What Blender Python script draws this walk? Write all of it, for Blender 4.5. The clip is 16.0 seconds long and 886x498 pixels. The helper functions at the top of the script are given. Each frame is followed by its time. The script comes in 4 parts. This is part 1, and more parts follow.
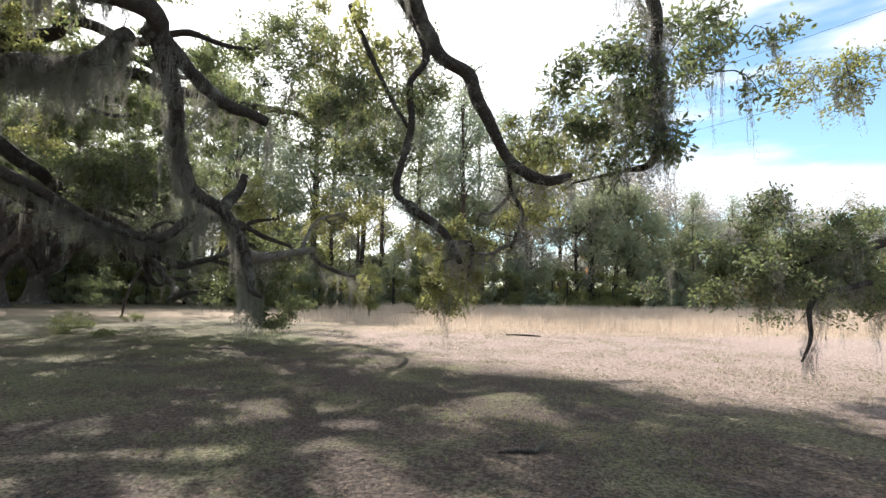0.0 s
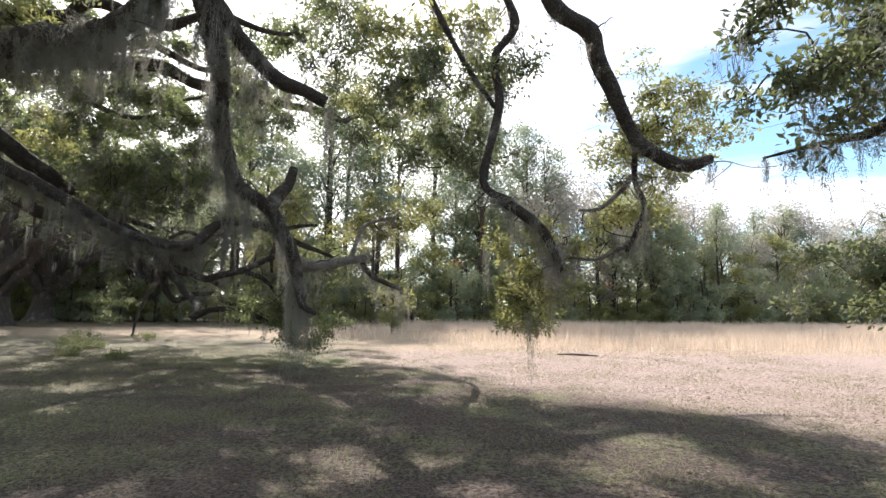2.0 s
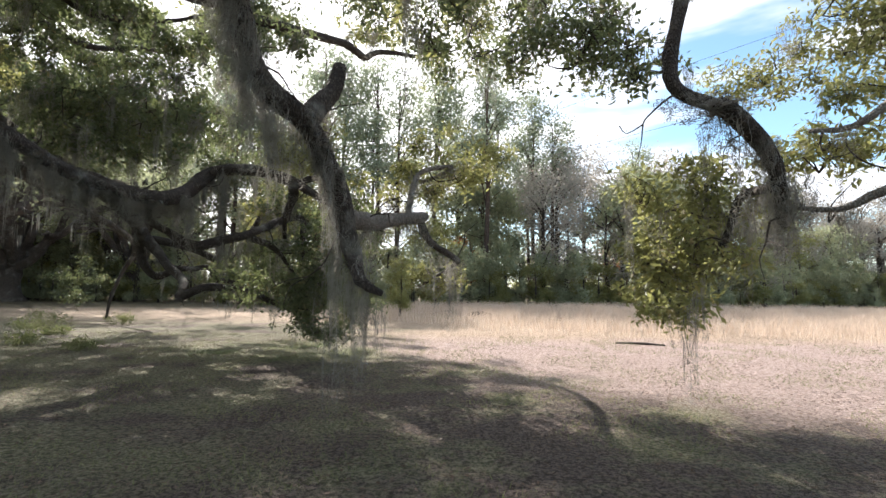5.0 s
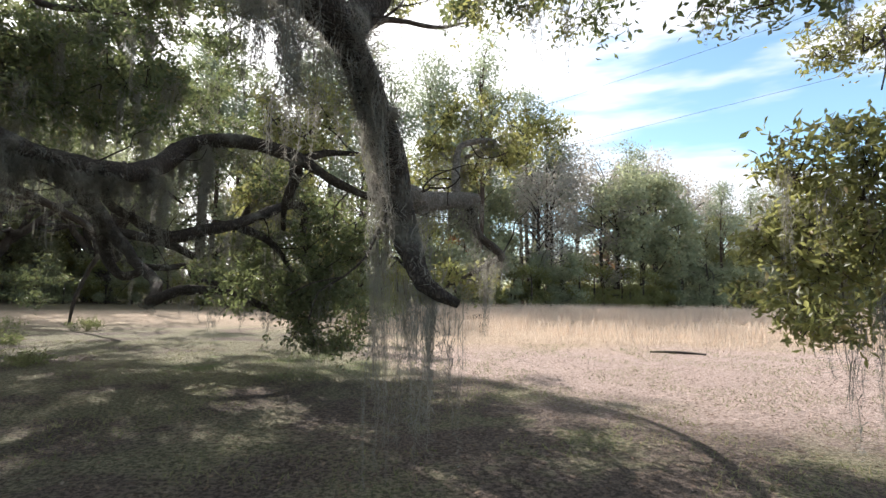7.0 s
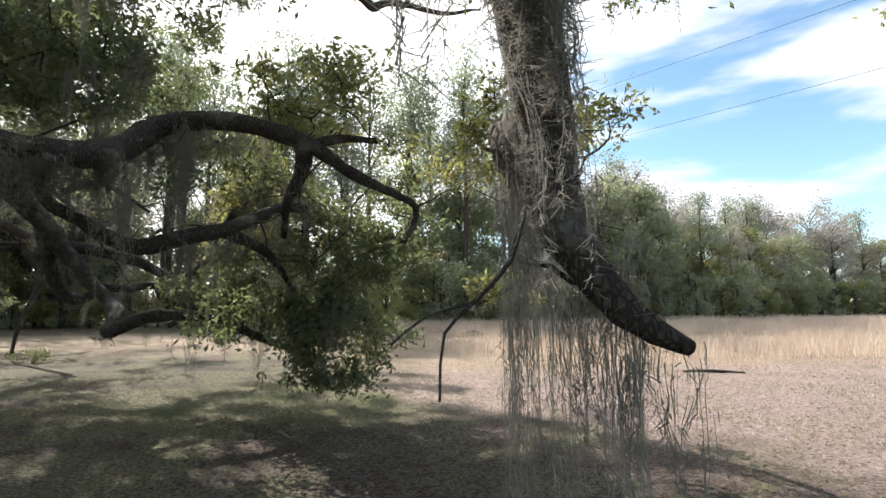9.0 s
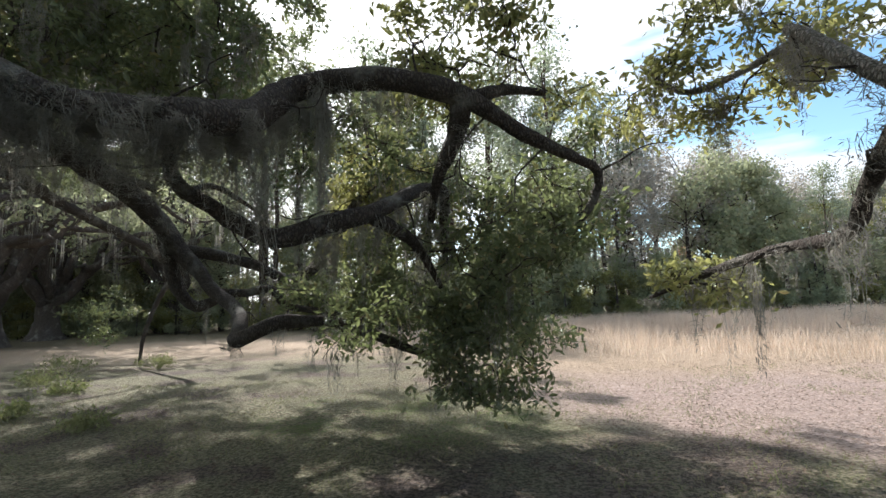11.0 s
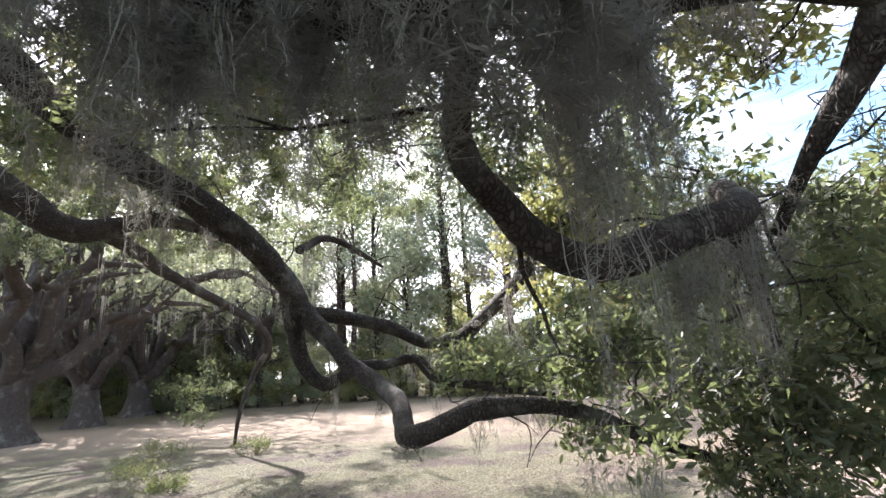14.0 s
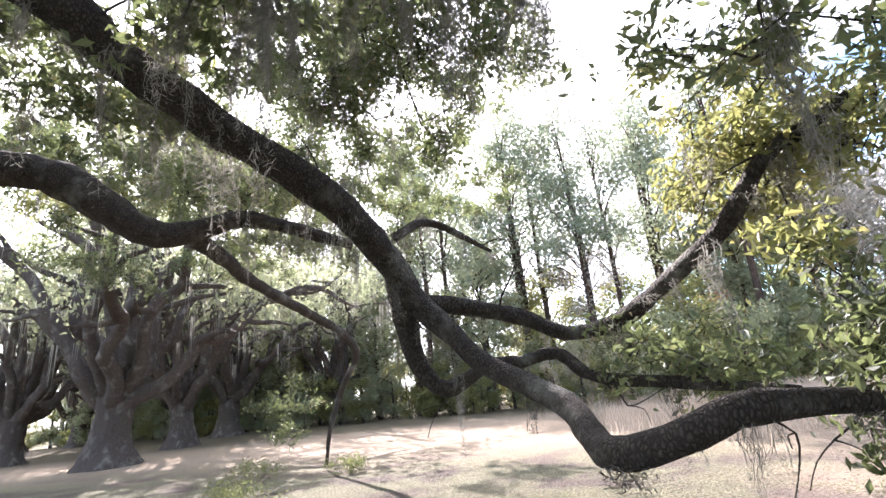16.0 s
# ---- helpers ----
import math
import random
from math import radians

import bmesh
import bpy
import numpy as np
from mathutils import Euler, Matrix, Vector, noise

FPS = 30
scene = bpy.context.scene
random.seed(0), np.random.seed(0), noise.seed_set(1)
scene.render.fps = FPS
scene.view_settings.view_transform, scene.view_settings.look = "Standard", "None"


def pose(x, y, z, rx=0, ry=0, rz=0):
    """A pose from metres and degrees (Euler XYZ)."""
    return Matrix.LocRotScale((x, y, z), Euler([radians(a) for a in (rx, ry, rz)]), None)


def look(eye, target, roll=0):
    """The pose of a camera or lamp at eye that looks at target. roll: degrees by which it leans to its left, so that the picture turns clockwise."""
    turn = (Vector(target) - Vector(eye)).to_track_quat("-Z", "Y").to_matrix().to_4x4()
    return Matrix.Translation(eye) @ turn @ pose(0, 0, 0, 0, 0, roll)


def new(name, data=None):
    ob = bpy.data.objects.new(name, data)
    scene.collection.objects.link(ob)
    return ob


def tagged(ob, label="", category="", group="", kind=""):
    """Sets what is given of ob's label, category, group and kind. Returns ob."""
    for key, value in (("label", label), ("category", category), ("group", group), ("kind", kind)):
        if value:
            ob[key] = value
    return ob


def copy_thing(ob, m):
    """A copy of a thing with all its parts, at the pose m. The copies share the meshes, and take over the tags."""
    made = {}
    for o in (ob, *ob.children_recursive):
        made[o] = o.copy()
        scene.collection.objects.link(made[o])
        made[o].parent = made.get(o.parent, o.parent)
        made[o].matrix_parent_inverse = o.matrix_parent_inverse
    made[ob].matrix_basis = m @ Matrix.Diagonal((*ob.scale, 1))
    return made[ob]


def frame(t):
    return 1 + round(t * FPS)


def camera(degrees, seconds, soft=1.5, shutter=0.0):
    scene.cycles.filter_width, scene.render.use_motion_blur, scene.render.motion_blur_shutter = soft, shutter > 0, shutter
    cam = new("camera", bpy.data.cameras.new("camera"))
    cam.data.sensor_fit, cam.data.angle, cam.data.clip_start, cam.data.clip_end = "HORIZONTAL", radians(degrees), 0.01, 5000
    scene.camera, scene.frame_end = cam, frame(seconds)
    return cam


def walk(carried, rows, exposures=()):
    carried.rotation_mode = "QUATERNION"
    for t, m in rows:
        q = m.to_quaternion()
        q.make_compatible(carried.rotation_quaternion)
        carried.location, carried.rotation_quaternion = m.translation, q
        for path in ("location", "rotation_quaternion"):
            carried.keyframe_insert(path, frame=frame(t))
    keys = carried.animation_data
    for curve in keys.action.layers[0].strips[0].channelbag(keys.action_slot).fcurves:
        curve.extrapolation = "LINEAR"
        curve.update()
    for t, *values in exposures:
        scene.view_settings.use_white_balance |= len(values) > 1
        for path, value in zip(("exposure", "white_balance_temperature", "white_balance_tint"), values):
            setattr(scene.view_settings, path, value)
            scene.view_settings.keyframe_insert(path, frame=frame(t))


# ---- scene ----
cam = camera(87.7, 16.0)
METRES, EYE, TILT, LEAN, TURN = 13.5, 1.55, 5.3, -0.8, 0.0
ROWS = [
    (0.0, 0.0, 0.0, 0.0, 0.0, 0.0, -0.0),
    (0.5, -0.0238, 0.0269, -0.0025, -0.68, 0.53, -0.02),
    (1.0, -0.0478, 0.0547, -0.0043, 0.15, 1.04, 0.08),
    (1.5, -0.0744, 0.0795, -0.0072, 0.34, 1.58, 0.21),
    (2.0, -0.0995, 0.1086, -0.0116, 0.42, 1.96, 0.34),
    (2.5, -0.1226, 0.1381, -0.016, 0.12, 1.94, 0.51),
    (3.0, -0.1422, 0.1695, -0.018, -1.83, 1.68, 0.7),
    (3.5, -0.1604, 0.2031, -0.0199, -2.51, 1.64, 0.59),
    (4.0, -0.1788, 0.2349, -0.0235, -3.0, 1.46, 0.28),
    (4.5, -0.194, 0.2693, -0.029, -2.45, 0.72, 0.28),
    (5.0, -0.2102, 0.3003, -0.0319, -1.31, -0.37, -0.15),
    (7.5, -0.2791, 0.4429, -0.04, -5.06, -0.2, -0.28),
    (8.0, -0.2939, 0.4697, -0.0404, -6.96, 0.2, 0.31),
    (10.5, -0.3652, 0.583, -0.0486, -2.73, 2.6, 2.21),
    (11.0, -0.3867, 0.6039, -0.0499, 2.51, 1.51, 3.2),
    (11.5, -0.4069, 0.6262, -0.0489, 6.33, 1.27, 3.85),
    (12.0, -0.4309, 0.6456, -0.0492, 9.28, 1.67, 4.11),
    (12.5, -0.4523, 0.6629, -0.049, 11.78, 3.04, 4.28),
    (13.0, -0.4724, 0.6807, -0.0474, 13.36, 5.95, 4.21),
    (13.5, -0.4944, 0.6974, -0.0474, 12.14, 7.88, 4.67),
    (14.0, -0.5108, 0.7163, -0.0458, 10.18, 9.61, 5.77),
    (14.5, -0.5268, 0.734, -0.0456, 9.11, 11.75, 7.42),
    (15.0, -0.546, 0.7492, -0.0481, 10.02, 12.96, 8.14),
    (15.5, -0.5657, 0.77, -0.0527, 14.06, 13.48, 8.22),
    (16.0, -0.5866, 0.7902, -0.0578, 18.43, 12.31, 8.19),
]
EXPOSURES = [(0.0, 1.1, 6350, 11), (2.0, 1.25, 6350, 13), (5.0, 1.22, 6350, 14), (8.0, 1.05, 6400, 12), (10.5, 0.98, 6200, 11), (12.5, 1.52, 6100, 15), (14.0, 1.95, 6050, 19), (15.0, 2.16, 6050, 21), (16.0, 2.24, 6050, 22)]
walk(cam, [(t, pose(0, 0, EYE, TILT, LEAN, TURN) @ pose(METRES * x, METRES * y, METRES * z, 90 + pitch, roll, yaw)) for t, x, y, z, yaw, pitch, roll in ROWS], EXPOSURES)

# ---- light: low winter sun ahead, thin streaked cloud ----
SUN = Vector((-0.514, 0.6045, 0.6086)).normalized()


def node(tree, kind, links=None, operation=""):
    """A node; links: input (name or number) to a value or a socket."""
    n = tree.nodes.new("ShaderNode" + kind)
    if operation:
        n.operation = operation
    for key, value in (links or {}).items():
        if isinstance(value, bpy.types.NodeSocket):
            tree.links.new(value, n.inputs[key])
        else:
            n.inputs[key].default_value = value
    return n


def mix(tree, factor, a, b):
    n = node(tree, "Mix")
    n.data_type = "RGBA"
    for key, value in ((0, factor), (6, a), (7, b)):
        if isinstance(value, bpy.types.NodeSocket):
            tree.links.new(value, n.inputs[key])
        else:
            n.inputs[key].default_value = value
    return n.outputs[2]


def ramp(tree, value, low, high, a=0.0, b=1.0):
    n = node(tree, "MapRange", {0: value, 1: low, 2: high, 3: a, 4: b})
    n.interpolation_type = "SMOOTHSTEP"
    return n.outputs[0]


def maths(tree, op, a, b=0.0):
    return node(tree, "Math", {0: a, 1: b}, operation=op).outputs[0]


def grain(tree, where, scale, detail=4.0, rough=0.55):
    return node(tree, "TexNoise", {"Vector": where, "Scale": scale, "Detail": detail, "Roughness": rough}).outputs[0]


world = bpy.data.worlds.new("sky")
scene.world = world
world.use_nodes = True
wt = world.node_tree
wt.nodes.clear()
sky = node(wt, "TexSky")
sky.sky_type, sky.sun_disc = "NISHITA", False
sky.sun_elevation, sky.sun_rotation = math.asin(SUN.z), math.atan2(SUN.x, SUN.y)
sky.dust_density, sky.ozone_density, sky.air_density = 0.4, 0.5, 1.0
spot = node(wt, "TexCoord").outputs["Generated"]
turned = node(wt, "Mapping", {0: spot, 2: (0.0, 0.33, radians(24)), 3: (1.1, 3.0, 8.5)}).outputs[0]
streak = grain(wt, turned, 1.15, 5.0, 0.5)
cover = ramp(wt, streak, 0.44, 0.60)
toward = node(wt, "VectorMath", {0: spot, 1: tuple(SUN)}, operation="DOT_PRODUCT").outputs["Value"]
glare = ramp(wt, toward, 0.45, 0.95)
veil = maths(wt, "MAXIMUM", cover, ramp(wt, toward, 0.50, 0.80))
cloud = mix(wt, glare, (4.6, 4.75, 4.9, 1), (9.5, 9.4, 9.0, 1))
clear = node(wt, "VectorMath", {0: sky.outputs[0], 1: (0.9, 1.03, 1.0)}, operation="MULTIPLY").outputs[0]
clouded = mix(wt, maths(wt, "MULTIPLY", veil, 0.92), clear, cloud)
back = node(wt, "Background", {0: clouded, 1: 0.13})
wt.links.new(back.outputs[0], node(wt, "OutputWorld").inputs[0])

sun_data = bpy.data.lights.new("sun", "SUN")
sun_data.energy, sun_data.angle, sun_data.color = 5.0, radians(0.55), (1.0, 0.94, 0.86)
new("sun", sun_data).matrix_world = look(SUN * 50, (0, 0, 0))


# ---- materials ----
def material(name):
    m = bpy.data.materials.new(name)
    m.use_nodes = True
    m.node_tree.nodes.clear()
    return m, m.node_tree, node(m.node_tree, "OutputMaterial")


def principled(tree, out, colour, rough, bump=None, height=0.02, strength=0.6):
    p = node(tree, "BsdfPrincipled", {"Base Color": colour, "Roughness": rough, "Specular IOR Level": 0.25})
    if bump is not None:
        tree.links.new(node(tree, "Bump", {"Height": bump, "Distance": height, "Strength": strength}).outputs[0], p.inputs["Normal"])
    tree.links.new(p.outputs[0], out.inputs[0])
    return p


def bark_material(name, dark, light, lichen):
    m, t, out = material(name)
    o = node(t, "TexCoord").outputs["Object"]
    cells = node(t, "TexVoronoi", {"Vector": node(t, "Mapping", {0: o, 3: (1, 1, 0.45)}).outputs[0], "Scale": 42.0, "Randomness": 1.0})
    cells.feature = "DISTANCE_TO_EDGE"
    ridges = cells.outputs[0]
    fine = grain(t, o, 45.0, 6.0, 0.7)
    blotch = grain(t, o, 2.6, 5.0, 0.6)
    warp = grain(t, o, 9.0, 5.0, 0.65)
    crack = maths(t, "MULTIPLY", ramp(t, ridges, -0.05, 0.3), ramp(t, warp, 0.3, 0.6, 0.35, 1.0))
    colour = mix(t, crack, dark, light)
    colour = mix(t, ramp(t, fine, 0.35, 0.7), mix(t, 0.55, colour, dark), colour)
    colour = mix(t, ramp(t, blotch, 0.5, 0.8), colour, lichen)
    principled(t, out, colour, 0.92, maths(t, "ADD", crack, maths(t, "MULTIPLY", fine, 0.6)), 0.022, 0.9)
    return m


def leaf_material(name, dark, light, dry, glow, through_share=0.45, rough=0.45):
    m, t, out = material(name)
    island = node(t, "NewGeometry").outputs["Random Per Island"]
    patch = grain(t, node(t, "TexCoord").outputs["Object"], 1.3, 3.0)
    colour = mix(t, ramp(t, patch, 0.35, 0.65), dark, light)
    colour = mix(t, ramp(t, island, 0.0, 1.0, -0.1, 0.55), colour, light)
    colour = mix(t, ramp(t, island, 0.93, 0.96), colour, dry)
    p = node(t, "BsdfPrincipled", {"Base Color": colour, "Roughness": rough, "Specular IOR Level": 0.4 if rough < 0.6 else 0.15})
    tr = node(t, "BsdfTranslucent", {0: mix(t, 0.6, colour, glow)})
    t.links.new(node(t, "MixShader", {0: through_share, 1: p.outputs[0], 2: tr.outputs[0]}).outputs[0], out.inputs[0])
    return m


BARK = bark_material("oak_bark", (0.035, 0.028, 0.024, 1), (0.13, 0.108, 0.092, 1), (0.23, 0.22, 0.19, 1))
PALE_BARK = bark_material("weathered_bark", (0.12, 0.105, 0.09, 1), (0.33, 0.30, 0.26, 1), (0.42, 0.41, 0.37, 1))
# bark of the far oaks, lightened to carry the hazy glare in its colour
HAZED_BARK = bark_material("hazed_avenue_bark", (0.065, 0.052, 0.045, 1), (0.19, 0.155, 0.135, 1), (0.27, 0.25, 0.22, 1))
PINE_BARK = bark_material("pine_bark", (0.05, 0.035, 0.028, 1), (0.17, 0.12, 0.09, 1), (0.2, 0.16, 0.13, 1))
OAK_LEAF = leaf_material("oak_leaf", (0.044, 0.058, 0.040, 1), (0.108, 0.122, 0.07, 1), (0.24, 0.18, 0.1, 1), (0.34, 0.40, 0.15, 1), 0.42)
GOLD_LEAF = leaf_material("turning_leaf", (0.09, 0.105, 0.05, 1), (0.19, 0.195, 0.085, 1), (0.26, 0.19, 0.1, 1), (0.48, 0.48, 0.16, 1), 0.5)
# leaves of the wood and avenue: distance haze is mixed into these paler colours
HAZED_LEAF = leaf_material("hazed_woodland_leaf", (0.16, 0.18, 0.125, 1), (0.30, 0.315, 0.21, 1), (0.28, 0.22, 0.14, 1), (0.5, 0.54, 0.3, 1), 0.55)
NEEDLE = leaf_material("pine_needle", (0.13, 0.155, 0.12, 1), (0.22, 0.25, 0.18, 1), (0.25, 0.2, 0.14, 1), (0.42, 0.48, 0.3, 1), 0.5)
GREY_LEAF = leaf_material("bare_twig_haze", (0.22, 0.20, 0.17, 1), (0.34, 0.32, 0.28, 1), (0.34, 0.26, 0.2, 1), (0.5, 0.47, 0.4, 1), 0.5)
RUST_LEAF = leaf_material("rust_leaf", (0.30, 0.10, 0.04, 1), (0.42, 0.16, 0.07, 1), (0.4, 0.2, 0.08, 1), (0.55, 0.2, 0.05, 1), 0.4)
MOSS = leaf_material("hanging_moss", (0.15, 0.143, 0.125, 1), (0.29, 0.278, 0.245, 1), (0.10, 0.09, 0.075, 1), (0.38, 0.36, 0.31, 1), 0.36, 0.95)
STRAW = leaf_material("dry_grass", (0.46, 0.365, 0.28, 1), (0.68, 0.56, 0.45, 1), (0.5, 0.37, 0.28, 1), (0.68, 0.56, 0.45, 1), 0.35, 0.85)
BLADE = leaf_material("short_grass", (0.10, 0.125, 0.05, 1), (0.27, 0.26, 0.14, 1), (0.34, 0.28, 0.18, 1), (0.3, 0.34, 0.12, 1), 0.35, 0.8)
LITTER = leaf_material("fallen_leaf", (0.09, 0.062, 0.045, 1), (0.18, 0.135, 0.10, 1), (0.22, 0.18, 0.14, 1), (0.3, 0.2, 0.12, 1), 0.12, 0.9)

m, t, out = material("meadow_ground")
o = node(t, "TexCoord").outputs["Object"]
xyz = node(t, "SeparateXYZ", {0: o})
wob = maths(t, "MULTIPLY", maths(t, "SUBTRACT", grain(t, o, 0.35, 5.0), 0.5), 7.0)
# litter under the oaks, short grass on its rim, pale straw beyond
rim = maths(t, "ADD", maths(t, "ADD", xyz.outputs[1], maths(t, "MULTIPLY", xyz.outputs[0], 0.9)), wob)
fine = grain(t, o, 24.0, 7.0, 0.8)
mid = grain(t, o, 7.0, 5.0, 0.65)
broad = grain(t, o, 0.8, 4.0)
litter = mix(t, ramp(t, fine, 0.43, 0.57), (0.05, 0.037, 0.031, 1), (0.195, 0.15, 0.123, 1))
grass = mix(t, ramp(t, fine, 0.43, 0.58), (0.085, 0.09, 0.04, 1), (0.33, 0.30, 0.19, 1))
straw = mix(t, ramp(t, fine, 0.38, 0.56), (0.24, 0.165, 0.135, 1), (0.56, 0.44, 0.385, 1))
tan = mix(t, ramp(t, fine, 0.34, 0.62), (0.30, 0.215, 0.15, 1), (0.56, 0.44, 0.32, 1))
lawn = ramp(t, maths(t, "ADD", broad, maths(t, "MULTIPLY", mid, 0.5)), 0.70, 0.92)
under = mix(t, lawn, litter, grass)
pick = node(t, "VectorMath", {0: o, 1: (-6.0, 15.2, 0.0)}, operation="SUBTRACT").outputs[0]
pick = node(t, "VectorMath", {0: node(t, "Mapping", {0: pick, 3: (0.32, 0.5, 0)}).outputs[0]}, operation="LENGTH").outputs["Value"]
under = mix(t, maths(t, "MULTIPLY", ramp(t, maths(t, "ADD", pick, maths(t, "MULTIPLY", mid, 0.6)), 1.5, 0.8), 0.8), under, mix(t, fine, (0.055, 0.085, 0.02, 1), (0.22, 0.27, 0.085, 1)))
ground_colour = mix(t, ramp(t, rim, 9.6, 12.2), under, straw)
ground_colour = mix(t, ramp(t, maths(t, "ADD", xyz.outputs[1], maths(t, "MULTIPLY", wob, 0.6)), 16.0, 19.5), ground_colour, tan)
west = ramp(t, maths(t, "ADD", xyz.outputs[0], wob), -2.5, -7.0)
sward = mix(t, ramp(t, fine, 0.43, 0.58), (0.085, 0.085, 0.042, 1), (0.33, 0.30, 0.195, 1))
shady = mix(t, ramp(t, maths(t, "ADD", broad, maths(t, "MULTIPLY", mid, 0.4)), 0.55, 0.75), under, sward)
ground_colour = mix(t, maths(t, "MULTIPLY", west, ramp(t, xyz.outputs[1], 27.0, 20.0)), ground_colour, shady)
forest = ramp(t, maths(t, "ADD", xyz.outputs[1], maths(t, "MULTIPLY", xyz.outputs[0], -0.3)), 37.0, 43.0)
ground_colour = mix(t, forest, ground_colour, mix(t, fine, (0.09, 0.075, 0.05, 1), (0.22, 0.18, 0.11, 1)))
ground_colour = mix(t, ramp(t, mid, 0.35, 0.65, 0.0, 0.55), ground_colour, mix(t, 0.5, ground_colour, (0.1, 0.08, 0.06, 1)))
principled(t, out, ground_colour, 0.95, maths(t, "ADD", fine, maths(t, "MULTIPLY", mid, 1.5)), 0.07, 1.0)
GROUND = m

m, t, out = material("cable_rubber")
o = node(t, "TexCoord").outputs["Object"]
principled(t, out, mix(t, grain(t, o, 30.0), (0.03, 0.03, 0.03, 1), (0.07, 0.07, 0.07, 1)), 0.6)
CABLE = m


# ---- mesh helpers ----
rng = np.random.default_rng(7)


def mesh_of(name, verts, faces, mat, smooth=False):
    """faces: an array of equal rows, or a list of them."""
    me = bpy.data.meshes.new(name)
    me.from_pydata([tuple(v) for v in verts] if not isinstance(verts, np.ndarray) else verts.tolist(), [], faces if isinstance(faces, list) else faces.tolist())
    me.materials.append(mat)
    if smooth:
        me.polygons.foreach_set("use_smooth", [True] * len(me.polygons))
    me.update()
    return me


def part(name, me, parent=None, label=""):
    ob = new(name, me)
    if parent is not None:
        ob.parent = parent
    return tagged(ob, label)


def spline(points, step):
    """A smooth line through (x, y, z, r) points, about step metres apart."""
    p = np.array([points[0], *points, points[-1]], float)
    p[0], p[-1] = 2 * p[1] - p[2], 2 * p[-2] - p[-3]
    rows = []
    for i in range(1, len(p) - 2):
        n = max(2, int(np.linalg.norm(p[i + 1, :3] - p[i, :3]) / step))
        for u in np.linspace(0, 1, n, endpoint=False):
            a, b, c, d = p[i - 1], p[i], p[i + 1], p[i + 2]
            rows.append(0.5 * (2 * b + (c - a) * u + (2 * a - 5 * b + 4 * c - d) * u * u + (3 * b - a - 3 * c + d) * u ** 3))
    rows.append(p[-2])
    rows = np.array(rows)
    rows[:, 3] = np.maximum(rows[:, 3], 0.004)
    return rows


def tube(rows, sides, lump=0.0, capped=True):
    """Verts and faces of a limb with uneven girth."""
    verts, faces = [], []
    side = Vector((0.3, 0.2, 1)).normalized()
    for i, row in enumerate(rows):
        a, b = rows[max(i - 1, 0), :3], rows[min(i + 1, len(rows) - 1), :3]
        along = Vector(b - a).normalized()
        side = (side - along * side.dot(along)).normalized()
        other = along.cross(side)
        for k in range(sides):
            w = 2 * math.pi * k / sides
            out_way = side * math.cos(w) + other * math.sin(w)
            r = row[3]
            if lump:
                q = Vector(row[:3]) + out_way * r
                r *= 1 + lump * (noise.noise(q * 3.1) + 0.55 * noise.noise(q * 9.0) + 0.3 * noise.noise(q * 24.0))
            verts.append(Vector(row[:3]) + out_way * r)
    for i in range(len(rows) - 1):
        for k in range(sides):
            l = (k + 1) % sides
            faces.append((i * sides + k, i * sides + l, (i + 1) * sides + l, (i + 1) * sides + k))
    if capped:
        faces.append(tuple(range(sides - 1, -1, -1)))
        faces.append(tuple((len(rows) - 1) * sides + k for k in range(sides)))
    return verts, faces


def leaf_cards(centres, size, spread, droop=0.25, slim=0.42):
    """Folded leaves, four corners each, one at each centre."""
    n = len(centres)
    way = rng.normal(size=(n, 3)) + np.array([0, 0, -droop])
    way /= np.linalg.norm(way, axis=1)[:, None]
    across = np.cross(way, rng.normal(size=(n, 3)))
    across /= np.linalg.norm(across, axis=1)[:, None] + 1e-9
    up = np.cross(way, across)
    long = size * rng.uniform(1 - spread, 1 + spread, (n, 1))
    wide = long * slim
    verts = np.empty((n, 4, 3))
    verts[:, 0] = centres
    verts[:, 1] = centres + way * long * 0.55 + across * wide * 0.5 + up * wide * 0.18
    verts[:, 2] = centres + way * long
    verts[:, 3] = centres + way * long * 0.55 - across * wide * 0.5 + up * wide * 0.18
    base = np.arange(n)[:, None] * 4
    faces = np.concatenate([np.hstack([base, base + 1, base + 2]), np.hstack([base, base + 2, base + 3])])
    return verts.reshape(-1, 3), faces


def scatter(centre, radii, n):
    """Points inside an uneven blob, thicker towards its skin, with gaps."""
    pts = []
    phase = rng.uniform(0, 50, 3)
    while len(pts) < n:
        v = rng.normal(size=3)
        v /= np.linalg.norm(v)
        r = rng.uniform(0.15, 1) ** 0.5 * (0.8 + 0.75 * noise.noise(Vector(v * 2.3 + phase)))
        p = v * r * np.array(radii)
        if noise.noise(Vector(p * 2.6 / max(0.6, min(radii)) + phase)) > -0.04:
            pts.append(p)
    return np.array(pts) + np.array(centre)


def clumped(centre, radii, n, each, tight):
    """Clump centres in an uneven blob, and the shoots round each of them in a flat tuft."""
    k = max(4, n // each)
    hearts = []
    phase = rng.uniform(0, 50, 3)
    for _ in range(k):
        v = rng.normal(size=3)
        v /= np.linalg.norm(v)
        r = rng.uniform(0.1, 1) ** 0.45 * (0.95 + 0.75 * noise.noise(Vector(v * 1.9 + phase))) * rng.uniform(0.8, 1.12)
        hearts.append(v * r * np.array(radii) + np.array(centre))
    hearts = np.array(hearts)
    room = (radii[0] * radii[1] * radii[2] / k) ** (1 / 3)
    which = np.repeat(np.arange(k), each)
    size = tight * room * rng.uniform(0.45, 0.85, k)[which][:, None]
    pts = hearts[which] + rng.normal(size=(k * each, 3)) * size * np.array([0.62, 0.62, 0.34])
    return hearts, pts, which


